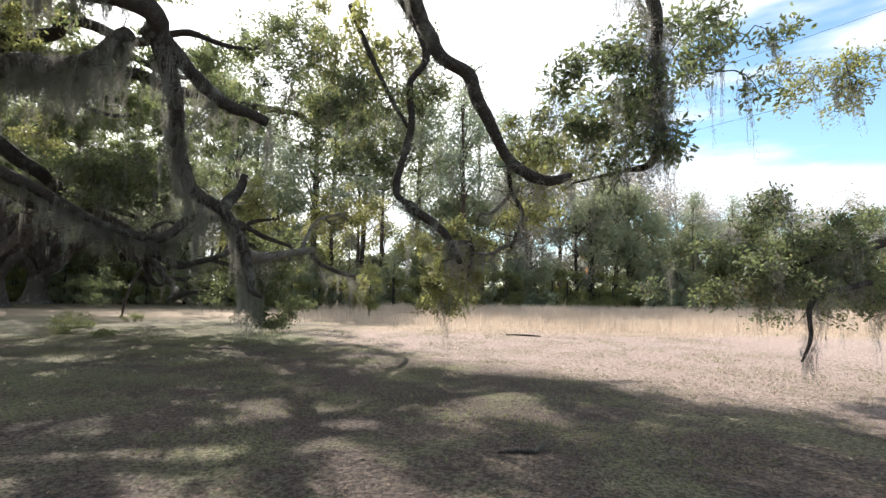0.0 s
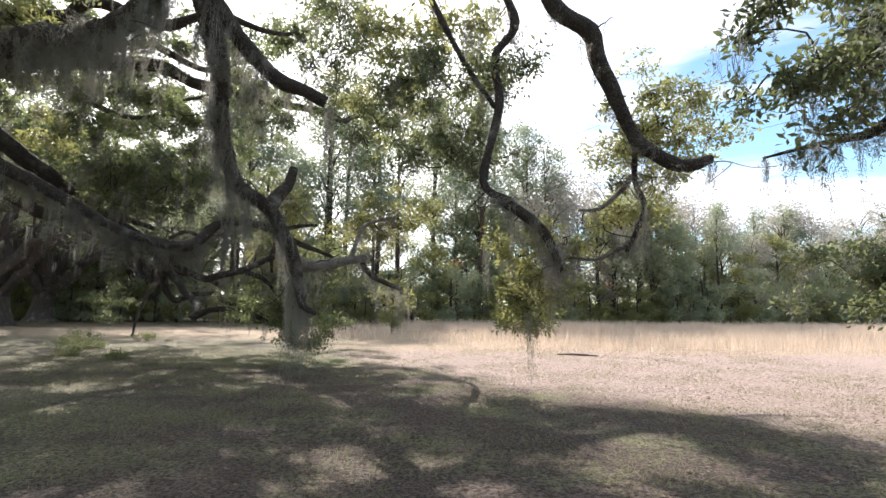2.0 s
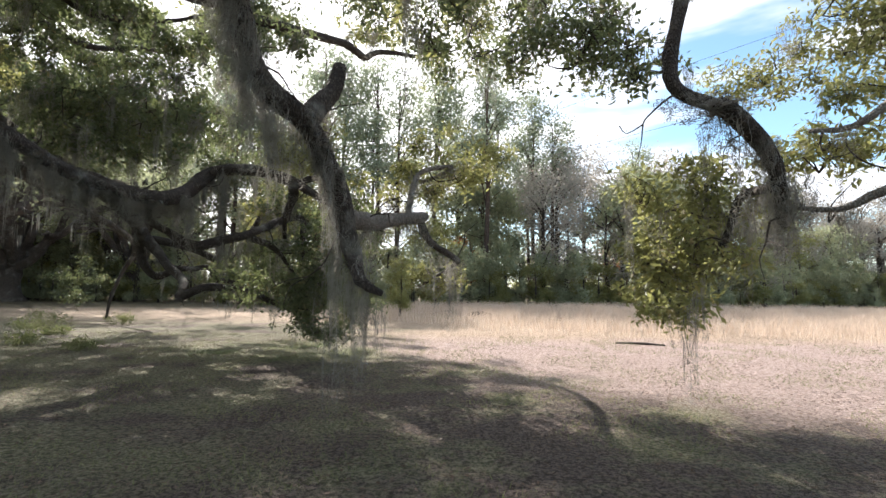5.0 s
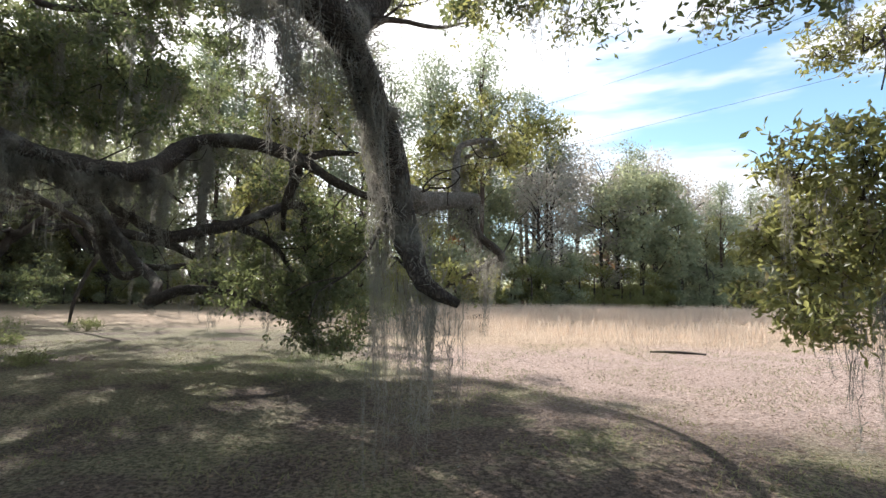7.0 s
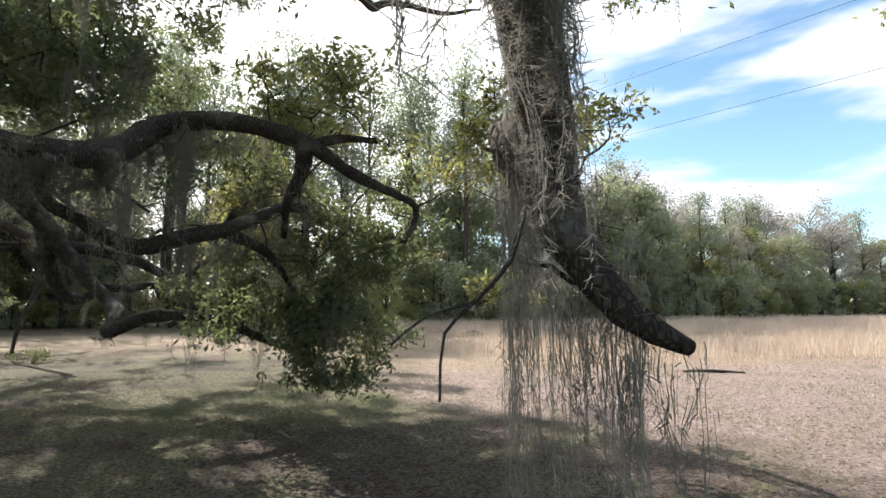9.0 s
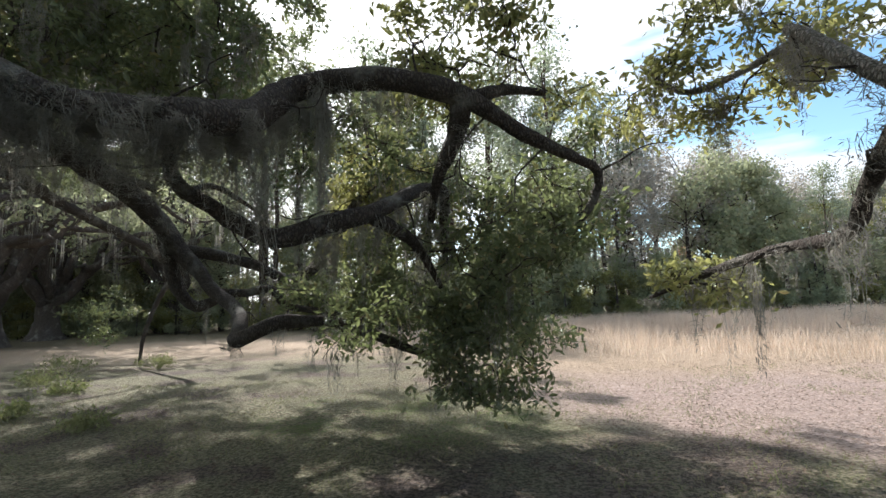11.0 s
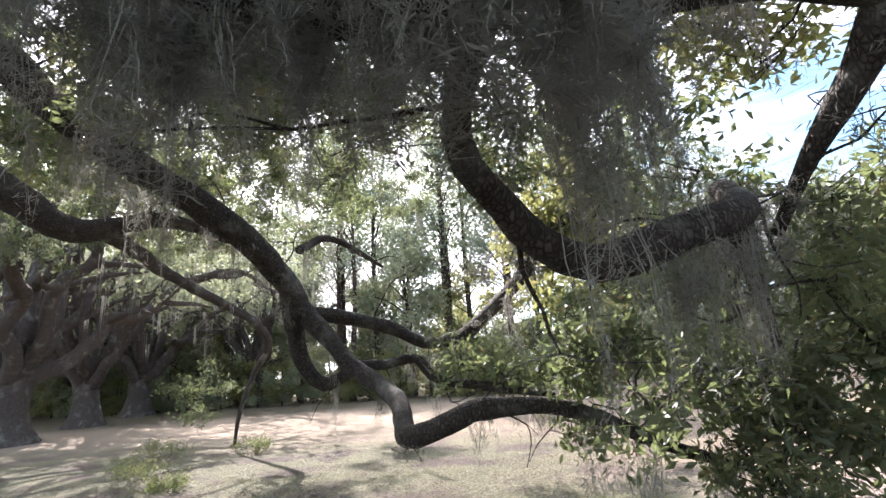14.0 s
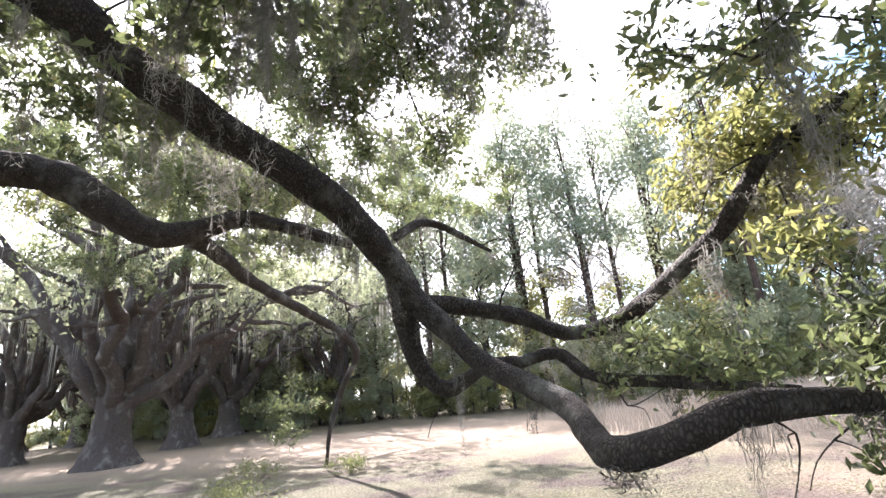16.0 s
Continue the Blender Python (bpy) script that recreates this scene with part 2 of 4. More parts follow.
def sprays(points, per, reach, size, droop=0.25, slim=0.42):
    c = np.repeat(points, per, axis=0) + rng.normal(size=(len(points) * per, 3)) * reach
    return leaf_cards(c, size, 0.35, droop, slim)


def twigs(points, root, length):
    """Three-sided twigs from each spray back towards its bough."""
    verts, faces = [], []
    for p, heart in zip(points, root):
        d = heart - p
        dist = np.linalg.norm(d) + 1e-6
        q = p + d / dist * min(length, dist) + rng.normal(size=3) * 0.06
        mid_way = (p + q) / 2 + rng.normal(size=3) * 0.05
        b = len(verts)
        for s, r in ((p, 0.0025), (mid_way, 0.004), (q, 0.006)):
            for k in range(3):
                w = 2.1 * k
                verts.append(s + np.array([math.cos(w) * r, math.sin(w) * r, 0.4 * r * (k - 1)]))
        for j in (0, 3):
            for k in range(3):
                l = (k + 1) % 3
                faces.append((b + j + k, b + j + l, b + j + 3 + l, b + j + 3 + k))
    return verts, faces


# ---- ground: one sheet to the horizon ----
axis = np.concatenate([-np.geomspace(1500, 46, 22), np.linspace(-44, 44, 177), np.geomspace(46, 1500, 22)])
gx, gy = np.meshgrid(axis, axis + 12, indexing="ij")


def lie(x, y):
    near = max(0.0, 1 - math.hypot(x + 3, y - 10) / 60)
    return 0.05 * near * noise.noise(Vector((x * 0.35, y * 0.35, 2.0))) + 0.018 * near * noise.noise(Vector((x * 1.7, y * 1.7, 5.0)))


gz = np.array([[lie(x, y) for x, y in zip(rx, ry)] for rx, ry in zip(gx, gy)])
n = len(axis)
idx = np.arange(n * n).reshape(n, n)
quads = np.stack([idx[:-1, :-1], idx[1:, :-1], idx[1:, 1:], idx[:-1, 1:]], -1).reshape(-1, 4)
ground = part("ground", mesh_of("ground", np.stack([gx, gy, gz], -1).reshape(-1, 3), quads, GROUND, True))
tagged(ground, "meadow ground of leaf litter, short grass and pale straw", "ground", kind="structure")

# ---- the great oak: limbs as smooth lines of (x, y, z, radius) ----
BRANCHES = {}
BRANCHES["A"] = (4.5, 0.8, [(-15.20, 8.80, 3.20, 0.281), (-11.50, 8.20, 5.60, 0.241), (-8.00, 7.00, 6.40, 0.201), (-4.56, 6.30, 5.69, 0.160), (-4.37, 6.75, 5.21, 0.134), (-4.33, 7.10, 4.60, 0.121), (-4.43, 7.45, 3.98, 0.114), (-4.37, 7.85, 3.26, 0.107), (-4.03, 8.25, 2.97, 0.107), (-3.79, 8.55, 2.41, 0.107), (-3.67, 8.70, 1.89, 0.100), (-3.60, 8.65, 1.72, 0.074), (-3.53, 8.50, 1.52, 0.060), (-3.31, 8.49, 1.40, 0.030)])
BRANCHES["A2"] = (3, 0.7, [(-4.03, 8.25, 2.97, 0.120), (-3.98, 8.40, 3.18, 0.104), (-3.86, 8.55, 3.39, 0.088), (-3.82, 8.65, 3.71, 0.072)])
BRANCHES["B"] = (4, 1.0, [(-4.43, 6.50, 5.42, 0.176), (-4.24, 6.90, 5.20, 0.120), (-4.04, 7.30, 4.93, 0.112), (-3.74, 7.60, 4.68, 0.104), (-3.42, 7.75, 4.59, 0.096), (-3.13, 7.88, 4.47, 0.080)])
BRANCHES["S"] = (6, 0.5, [(-3.80, 8.75, 2.20, 0.128), (-3.64, 9.20, 2.19, 0.102), (-3.39, 9.90, 2.32, 0.093), (-2.96, 10.50, 2.46, 0.076)])
BRANCHES["S2"] = (3, 0.5, [(-3.18, 10.20, 2.38, 0.050), (-3.16, 10.60, 2.79, 0.045), (-3.04, 11.10, 3.25, 0.040), (-2.53, 11.80, 3.53, 0.035), (-3.09, 12.30, 3.39, 0.030), (-3.35, 12.70, 3.87, 0.020)])
BRANCHES["S3"] = (3, 0.5, [(-3.01, 10.50, 2.37, 0.060), (-2.87, 10.90, 2.14, 0.050), (-2.47, 11.60, 1.95, 0.050), (-2.42, 12.50, 1.93, 0.045), (-2.60, 13.20, 1.79, 0.040), (-3.03, 13.80, 1.54, 0.020)])
BRANCHES["C"] = (2, 0.5, [(-12.00, 8.50, 8.50, 0.180), (-5.00, 8.20, 8.80, 0.108), (-1.50, 7.90, 7.40, 0.081), (-0.38, 7.90, 5.90, 0.068), (-0.65, 7.95, 5.24, 0.063), (-0.60, 7.90, 4.44, 0.063), (-0.82, 7.85, 3.46, 0.060), (-0.78, 7.80, 3.15, 0.062), (-0.49, 7.70, 2.98, 0.066), (-0.59, 7.55, 2.94, 0.070), (-0.28, 7.65, 2.76, 0.075), (-0.01, 7.80, 2.57, 0.070), (0.17, 7.95, 2.29, 0.060), (0.29, 8.10, 2.06, 0.040)])
BRANCHES["C2"] = (2, 0.5, [(-1.86, 8.40, 7.01, 0.060), (-1.51, 8.30, 6.16, 0.050), (-1.02, 8.10, 5.09, 0.040), (-0.66, 7.92, 4.44, 0.040)])
BRANCHES["C3"] = (4, 0.6, [(0.10, 7.90, 2.37, 0.050), (0.53, 9.00, 2.50, 0.045), (0.55, 9.30, 2.10, 0.040), (0.42, 9.60, 1.82, 0.035), (-0.06, 9.90, 2.01, 0.020)])
BRANCHES["D"] = (2, 0.5, [(-12.50, 8.20, 8.00, 0.220), (-5.00, 6.50, 8.60, 0.160), (-1.20, 6.10, 6.60, 0.120), (-0.32, 6.40, 5.38, 0.110), (-0.08, 6.50, 5.00, 0.100), (0.33, 6.60, 4.78, 0.100), (0.49, 6.75, 4.43, 0.100), (0.76, 6.90, 4.00, 0.095), (1.03, 7.00, 3.56, 0.090), (1.55, 7.10, 3.31, 0.085), (1.96, 7.15, 3.40, 0.070), (1.92, 7.30, 3.41, 0.050)])
BRANCHES["D2"] = (6, 0.6, [(1.00, 7.05, 3.60, 0.040), (1.08, 7.30, 3.16, 0.035), (1.31, 7.60, 2.85, 0.035), (1.17, 7.90, 2.31, 0.030)])
BRANCHES["E"] = (5, 0.8, [(-8.00, 6.00, 8.80, 0.160), (-1.00, 4.60, 7.60, 0.100), (1.90, 4.70, 5.20, 0.070), (2.34, 4.90, 4.19, 0.060), (2.34, 5.00, 3.64, 0.060), (2.43, 5.05, 3.34, 0.060), (2.45, 5.40, 3.10, 0.045), (2.16, 5.70, 3.08, 0.025), (1.56, 5.60, 2.90, 0.012)])
BRANCHES["G"] = (6, 0.6, [(16.00, 5.00, 4.20, 0.160), (9.00, 7.20, 3.60, 0.110), (7.25, 7.60, 2.46, 0.080), (6.41, 7.50, 2.34, 0.060), (5.69, 7.80, 1.98, 0.045), (4.99, 7.90, 2.07, 0.020)])
BRANCHES["G2"] = (3, 0.6, [(6.74, 7.30, 1.79, 0.050), (5.68, 7.10, 1.51, 0.040), (5.52, 7.00, 0.93, 0.030), (5.29, 6.90, 0.60, 0.015)])
BRANCHES["H"] = (5, 0.6, [(1.29, 7.75, 2.72, 0.040), (1.25, 7.90, 2.46, 0.045), (1.00, 8.00, 2.32, 0.040), (0.81, 8.10, 2.22, 0.030), (0.49, 8.30, 2.27, 0.018)])
BRANCHES["H2"] = (2, 0.4, [(1.12, 7.50, 3.29, 0.040), (1.08, 7.70, 3.17, 0.040), (0.81, 7.90, 2.92, 0.030), (0.57, 8.10, 2.94, 0.020)])
BRANCHES["K"] = (8, 1.0, [(-15.20, 9.00, 3.40, 0.258), (-11.40, 8.50, 4.90, 0.172), (-9.00, 9.40, 3.80, 0.120), (-8.00, 10.45, 3.05, 0.099), (-7.50, 10.78, 2.85, 0.095), (-6.72, 10.65, 2.68, 0.103), (-6.63, 11.20, 2.92, 0.110), (-6.52, 11.60, 3.28, 0.103), (-6.09, 11.70, 3.40, 0.096), (-5.60, 11.65, 3.32, 0.089), (-5.13, 11.70, 3.17, 0.083), (-4.69, 11.85, 2.92, 0.062), (-4.21, 12.05, 2.74, 0.048), (-4.02, 12.15, 2.65, 0.041), (-4.06, 12.20, 2.42, 0.034), (-4.25, 12.30, 2.13, 0.021)])
BRANCHES["K2"] = (3, 0.5, [(-5.18, 11.70, 3.18, 0.090), (-5.24, 11.90, 2.95, 0.075), (-5.42, 12.10, 2.64, 0.050), (-5.51, 12.40, 2.32, 0.030)])
BRANCHES["K3"] = (1, 0.4, [(-5.06, 11.75, 3.21, 0.060), (-4.83, 11.90, 3.33, 0.050), (-4.43, 12.20, 3.42, 0.030)])
BRANCHES["J"] = (4, 0.8, [(-6.90, 10.75, 2.75, 0.060), (-7.05, 10.95, 2.42, 0.050), (-6.94, 11.25, 2.28, 0.058), (-6.82, 11.40, 2.17, 0.066), (-6.60, 11.50, 2.08, 0.075), (-6.26, 11.60, 2.19, 0.080), (-5.93, 11.80, 2.31, 0.072), (-5.65, 12.60, 2.67, 0.065), (-5.42, 13.10, 2.78, 0.060), (-5.42, 13.20, 2.44, 0.050), (-5.42, 13.30, 2.00, 0.030)])
BRANCHES["J2"] = (3, 0.5, [(-5.96, 11.80, 2.29, 0.070), (-5.68, 12.40, 2.13, 0.050), (-5.46, 12.80, 1.73, 0.030)])
BRANCHES["V"] = (3.5, 0.9, [(-15.30, 9.40, 3.40, 0.367), (-13.40, 10.80, 6.20, 0.247), (-11.48, 12.40, 4.88, 0.190), (-11.21, 12.85, 4.52, 0.176), (-10.92, 13.15, 4.24, 0.166), (-10.65, 13.50, 3.98, 0.157), (-10.08, 14.00, 3.50, 0.153), (-9.91, 14.50, 3.23, 0.148), (-9.76, 14.90, 2.86, 0.144), (-9.67, 15.10, 2.52, 0.131)])
BRANCHES["V1"] = (2, 0.5, [(-9.81, 15.00, 2.83, 0.130), (-9.81, 15.20, 2.32, 0.110), (-9.73, 15.30, 1.91, 0.100), (-9.51, 15.40, 1.66, 0.090), (-9.18, 15.60, 1.82, 0.070)])
BRANCHES["V2"] = (2, 0.4, [(-9.66, 15.10, 2.58, 0.130), (-9.29, 15.10, 2.18, 0.110), (-9.01, 15.00, 1.88, 0.100), (-8.64, 14.80, 1.66, 0.095), (-8.25, 14.30, 1.48, 0.090), (-8.07, 13.90, 1.29, 0.090), (-7.96, 13.60, 1.22, 0.090), (-7.68, 13.40, 1.29, 0.085), (-7.46, 13.35, 1.38, 0.080), (-7.27, 13.40, 1.43, 0.080), (-6.62, 13.60, 1.36, 0.060), (-5.93, 13.80, 1.04, 0.050), (-5.29, 14.00, 0.81, 0.030)])
BRANCHES["V3"] = (3, 0.6, [(-9.65, 15.10, 2.55, 0.100), (-9.17, 15.40, 2.46, 0.090), (-8.68, 15.60, 2.32, 0.085), (-8.25, 15.70, 2.10, 0.080), (-7.75, 15.40, 2.11, 0.080), (-7.31, 14.90, 2.33, 0.075), (-6.90, 14.40, 2.61, 0.070), (-6.62, 14.20, 2.97, 0.060), (-6.34, 14.10, 3.10, 0.050), (-6.13, 14.00, 3.21, 0.030)])
BRANCHES["V4"] = (3, 0.5, [(-9.07, 15.20, 1.86, 0.070), (-8.73, 15.50, 1.85, 0.065), (-8.36, 15.60, 1.90, 0.060), (-8.04, 15.30, 1.64, 0.055), (-7.40, 14.90, 1.53, 0.050), (-6.72, 14.50, 1.42, 0.030)])
BRANCHES["V5"] = (2, 0.5, [(-10.21, 16.00, 3.64, 0.070), (-9.89, 16.50, 3.93, 0.060), (-9.12, 16.80, 3.43, 0.025)])
BRANCHES["L"] = (4.5, 0.9, [(-15.60, 9.60, 3.60, 0.500), (-16.20, 12.60, 4.90, 0.360), (-15.33, 14.40, 5.25, 0.270), (-14.90, 14.80, 5.13, 0.270), (-14.35, 15.20, 4.66, 0.250), (-13.90, 15.60, 4.30, 0.200), (-13.56, 16.00, 4.44, 0.160), (-12.96, 16.30, 4.60, 0.140), (-12.37, 16.80, 4.46, 0.110), (-11.61, 17.40, 4.17, 0.080)])
BRANCHES["L2"] = (2, 0.6, [(-13.68, 15.90, 4.40, 0.150), (-13.94, 17.00, 4.26, 0.130), (-14.31, 18.00, 4.15, 0.120), (-14.25, 19.80, 3.72, 0.110), (-13.90, 20.80, 3.25, 0.100), (-13.87, 21.40, 2.72, 0.090), (-14.55, 21.80, 1.94, 0.070), (-15.05, 22.00, 0.98, 0.060), (-15.32, 22.20, 0.11, 0.040)])
BRANCHES["F"] = (8, 1.0, [(-11.00, 8.80, 4.20, 0.228), (-8.47, 8.40, 5.65, 0.182), (-6.79, 7.60, 5.31, 0.160), (-5.59, 7.00, 5.14, 0.144), (-4.73, 6.50, 5.29, 0.122)])

oak = tagged(new("live_oak_tree"), "huge live oak with low sweeping limbs hung with grey moss", "tree")
oak.location = (-15.5, 9.0, 0)
side_oak = tagged(new("live_oak_tree"), "live oak whose drooping limbs reach low over the meadow", "tree")
side_oak.location = (17.0, 5.0, 0)


def under_tree(name, me, tree, label=""):
    ob = part(name, me, tree, label)
    ob.matrix_parent_inverse = Matrix.Translation(-tree.location)
    return ob


def trunk_mesh(x, y, r, top, mat):
    rows = spline([(x, y, -0.15, r * 1.75), (x, y, 0.25, r * 1.3), (x + 0.05, y, 0.9, r * 1.02), (x, y + 0.1, 2.0, r * 0.95), (x - 0.1, y, top, r * 0.9)], 0.2)
    v, f = tube(rows, 28, 0.16)
    return mesh_of("trunk", v, f, mat, True)


under_tree("trunk", trunk_mesh(-15.5, 9.0, 0.95, 3.9, BARK), oak)
under_tree("trunk", trunk_mesh(17.0, 5.0, 0.6, 4.4, BARK), side_oak)

MOSS_SPOTS = []
SIDE = ("G", "G2")
for key, (moss, drop, points) in BRANCHES.items():
    thick = max(p[3] for p in points)
    rows = spline(points, 0.10 if thick < 0.3 else 0.14)
    v, f = tube(rows, 16 if thick > 0.12 else 9, 0.22)
    under_tree("limb", mesh_of("limb", v, f, PALE_BARK if key in ("S", "S2", "H", "H2") else BARK, True), side_oak if key in SIDE else oak)
    twig_v, twig_f = [], []
    for i in range(3, len(rows) - 1, 5):
        x, y, z, r = rows[i]
        if z > 7 or r < 0.02 or x < -14 or rng.uniform() < 0.25:
            continue
        a, far = rng.uniform(0, 6.283), rng.uniform(0.3, 1.1)
        p, way, line = np.array([x, y, z]), np.array([math.cos(a), math.sin(a), rng.uniform(-0.8, 0.7)]), []
        for k in range(6):
            line.append((*p, 0.013 * (1 - k / 6.5)))
            way = way + rng.normal(size=3) * 0.5
            way /= np.linalg.norm(way)
            p = p + way * far / 5
        for run_ in (line, [(*line[3][:3], 0.006), *[(*(np.array(line[3][:3]) + np.array([math.cos(a + 1), math.sin(a + 1), -0.3]) * far * 0.2 * q + rng.normal(size=3) * 0.03), 0.005 - 0.0015 * q) for q in (1, 2)]]):
            v, f = tube(spline(run_, 0.12), 4)
            twig_f += [tuple(q + len(twig_v) for q in face) for face in f]
            twig_v += v
    if twig_v:
        tagged(under_tree("twig_spray", mesh_of("twig_spray", twig_v, twig_f, BARK), side_oak if key in SIDE else oak), "thin crooked leafless twigs", kind="stuff")
    run = np.concatenate([[0], np.cumsum(np.linalg.norm(np.diff(rows[:, :3], axis=0), axis=1))])
    for s in np.arange(0.05, run[-1], 1.0 / moss):
        i = int(np.searchsorted(run, s + rng.uniform(-0.1, 0.1)).clip(0, len(rows) - 1))
        x, y, z, r = rows[i]
        if z < 7 and -13.5 < x < 8 and r > 0.018 and not (key == "K" and x > -5.7) and not (key == "J" and y < 11.5):
            MOSS_SPOTS.append((x + rng.uniform(-0.7, 0.7) * r, y + rng.uniform(-0.7, 0.7) * r, z - r * 0.55, drop * (0.25 + 1.35 * rng.uniform(0, 1) ** 1.7), 1.15))

# the stretches that are wrapped in moss
for key, keep, drop in (("A", lambda x, y, z: 1.7 < z < 4.4, 0.85), ("K", lambda x, y, z: -10.5 < x < -6.6 and z > 2.6, 0.65), ("C", lambda x, y, z: 2.0 < z < 3.2, 0.6), ("E", lambda x, y, z: z < 4.5, 0.6), ("F", lambda x, y, z: x > -9, 0.9)):
    for x, y, z, r in spline(BRANCHES[key][2], 0.07):
        if keep(x, y, z) and rng.uniform() < 0.6:
            a = rng.uniform(0, 6.283)
            MOSS_SPOTS.append((x + 0.85 * r * math.cos(a), y + 0.85 * r * math.sin(a), z + r * rng.uniform(-0.3, 0.6), drop * (0.25 + 1.1 * rng.uniform(0, 1) ** 1.6), 1.2))

# ---- foliage: (centre, radii, sprays, turning colour, moss drapes) ----


def boughs(tree, centre, radii, count, gold=False, moss=0, leaf=0.085, per=15, each=11, tight=1.0):
    """A leafy bough: crooked branchlets to each clump, twigs to each shoot, and its leaves."""
    hearts, pts, which = clumped(centre, radii, count, each, tight)
    wood_v, wood_f = twigs(pts, hearts[which], 0.4)
    root = np.array(centre) - np.array([0, 0, 0.25 * radii[2]])
    hearts = hearts[np.argsort(np.linalg.norm(hearts - root, axis=1))]
    joints = [root]
    for h in hearts:
        start = min(joints, key=lambda q: np.linalg.norm(q - h))
        span = np.linalg.norm(h - start)
        bend, kink = start + (h - start) * 0.35 + rng.normal(size=3) * 0.15 * span, start + (h - start) * 0.7 + rng.normal(size=3) * 0.12 * span
        v, f = tube(spline([(*start, 0.011), (*bend, 0.009), (*kink, 0.007), (*h, 0.004)], 0.2), 4)
        joints.append(h)
        wood_f += [tuple(i + len(wood_v) for i in face) for face in f]
        wood_v += [np.array(q) for q in v]
    bough = under_tree("bough", mesh_of("bough", np.array(wood_v), wood_f, BARK), tree)
    tagged(bough, kind="stuff")
    v, f = sprays(pts, per, 0.07 + 0.25 * (leaf - 0.085), leaf)
    crown = part("foliage", mesh_of("foliage", v, f, GOLD_LEAF if gold else OAK_LEAF), bough)
    tagged(crown, "small leathery oak leaves in uneven tufts", kind="stuff")
    for p in pts[rng.permutation(len(pts))[:moss]]:
        MOSS_SPOTS.append((p[0], p[1], p[2], rng.uniform(0.35, 1.3), 0.95))


# over the start of the walk
boughs(oak, (1.9, 5.3, 3.95), (1.0, 0.7, 1.0), 300, moss=12)
boughs(oak, (3.2, 5.3, 4.7), (0.8, 0.55, 0.7), 130, moss=6)
boughs(oak, (1.7, 8.4, 4.1), (1.0, 0.8, 0.9), 220, gold=True)
boughs(oak, (0.0, 9.6, 1.75), (0.9, 0.8, 0.8), 260, gold=True, moss=5)
boughs(oak, (-1.5, 8.6, 3.9), (0.75, 0.5, 0.7), 90)
boughs(oak, (-0.5, 8.3, 5.0), (0.9, 0.6, 0.7), 90)
boughs(oak, (-3.6, 10.2, 6.6), (2.1, 1.4, 1.5), 380, moss=10)
boughs(oak, (-1.6, 11.5, 6.4), (1.8, 1.2, 1.5), 280, gold=True, moss=6)
boughs(oak, (-2.7, 12.1, 3.6), (1.1, 0.9, 0.85), 240, gold=True, moss=3)
boughs(oak, (-2.7, 13.2, 1.75), (0.55, 0.7, 0.35), 50, gold=True, moss=2)
boughs(side_oak, (5.7, 7.9, 2.0), (1.75, 1.1, 1.15), 800, moss=34)
boughs(side_oak, (7.6, 8.2, 2.1), (1.3, 1.1, 1.0), 420, moss=6)
boughs(side_oak, (7.3, 8.3, 5.6), (1.2, 0.9, 1.0), 130, gold=True, moss=6)
boughs(oak, (2.9, 10.6, 5.2), (1.5, 1.0, 1.2), 260, gold=True, moss=4)
boughs(oak, (1.6, 9.2, 3.0), (0.9, 0.7, 0.6), 90, gold=True, moss=3)
boughs(oak, (0.35, 9.4, 2.5), (0.95, 0.7, 0.65), 190, gold=True, moss=10)
boughs(oak, (-1.8, 8.3, 5.2), (1.1, 0.7, 0.6), 120, each=8, moss=5)
boughs(oak, (-2.5, 9.6, 5.0), (1.1, 0.8, 0.8), 150, each=8, moss=6)
boughs(oak, (-0.6, 9.2, 4.2), (0.9, 0.7, 0.8), 110, each=8, moss=4)
# the low mass that the walk comes up to
boughs(oak, (-6.1, 13.8, 1.6), (0.9, 0.8, 0.6), 150, moss=4)
boughs(oak, (-5.2, 13.2, 1.9), (1.45, 1.3, 1.3), 560, moss=6)
boughs(oak, (-5.0, 13.7, 1.0), (1.15, 1.0, 0.65), 260, moss=4)
boughs(oak, (-4.3, 12.5, 2.5), (0.7, 0.7, 0.7), 100)
boughs(oak, (-5.2, 12.1, 3.8), (1.2, 0.8, 0.75), 170, gold=True, moss=3)
boughs(oak, (-6.2, 13.3, 3.5), (1.3, 1.0, 1.0), 200, moss=10)
boughs(oak, (-6.3, 14.7, 3.4), (1.4, 0.9, 1.1), 380, gold=True, moss=3)
boughs(oak, (-7.0, 15.0, 1.8), (1.1, 0.8, 0.5), 140)
boughs(oak, (-13.2, 16.6, 5.5), (1.7, 1.0, 0.8), 240, moss=4)
boughs(oak, (-17.0, 22.4, 1.5), (1.3, 0.8, 0.9), 150)
boughs(oak, (-9.2, 15.4, 5.2), (1.8, 1.3, 1.3), 220, moss=12)
boughs(oak, (-11.2, 17.2, 4.4), (1.2, 1.0, 0.7), 60, moss=4)
# the dense shaded side towards the trunk
for k, (x, y, z) in enumerate(((-9.6, 12.5, 4.9), (-8.4, 13.6, 5.0), (-11.0, 13.0, 6.4), (-10.6, 15.0, 5.6), (-8.0, 14.2, 6.6), (-11.8, 13.4, 4.6), (-9.4, 14.6, 5.2), (-15.4, 17.4, 6.4), (-12.4, 18.6, 6.3), (-14.6, 20.0, 5.6), (-9.2, 11.9, 4.4), (-8.2, 12.4, 4.6))):
    boughs(oak, (x, y, z), (1.25, 1.0, 0.8), 150, moss=16, leaf=0.1)
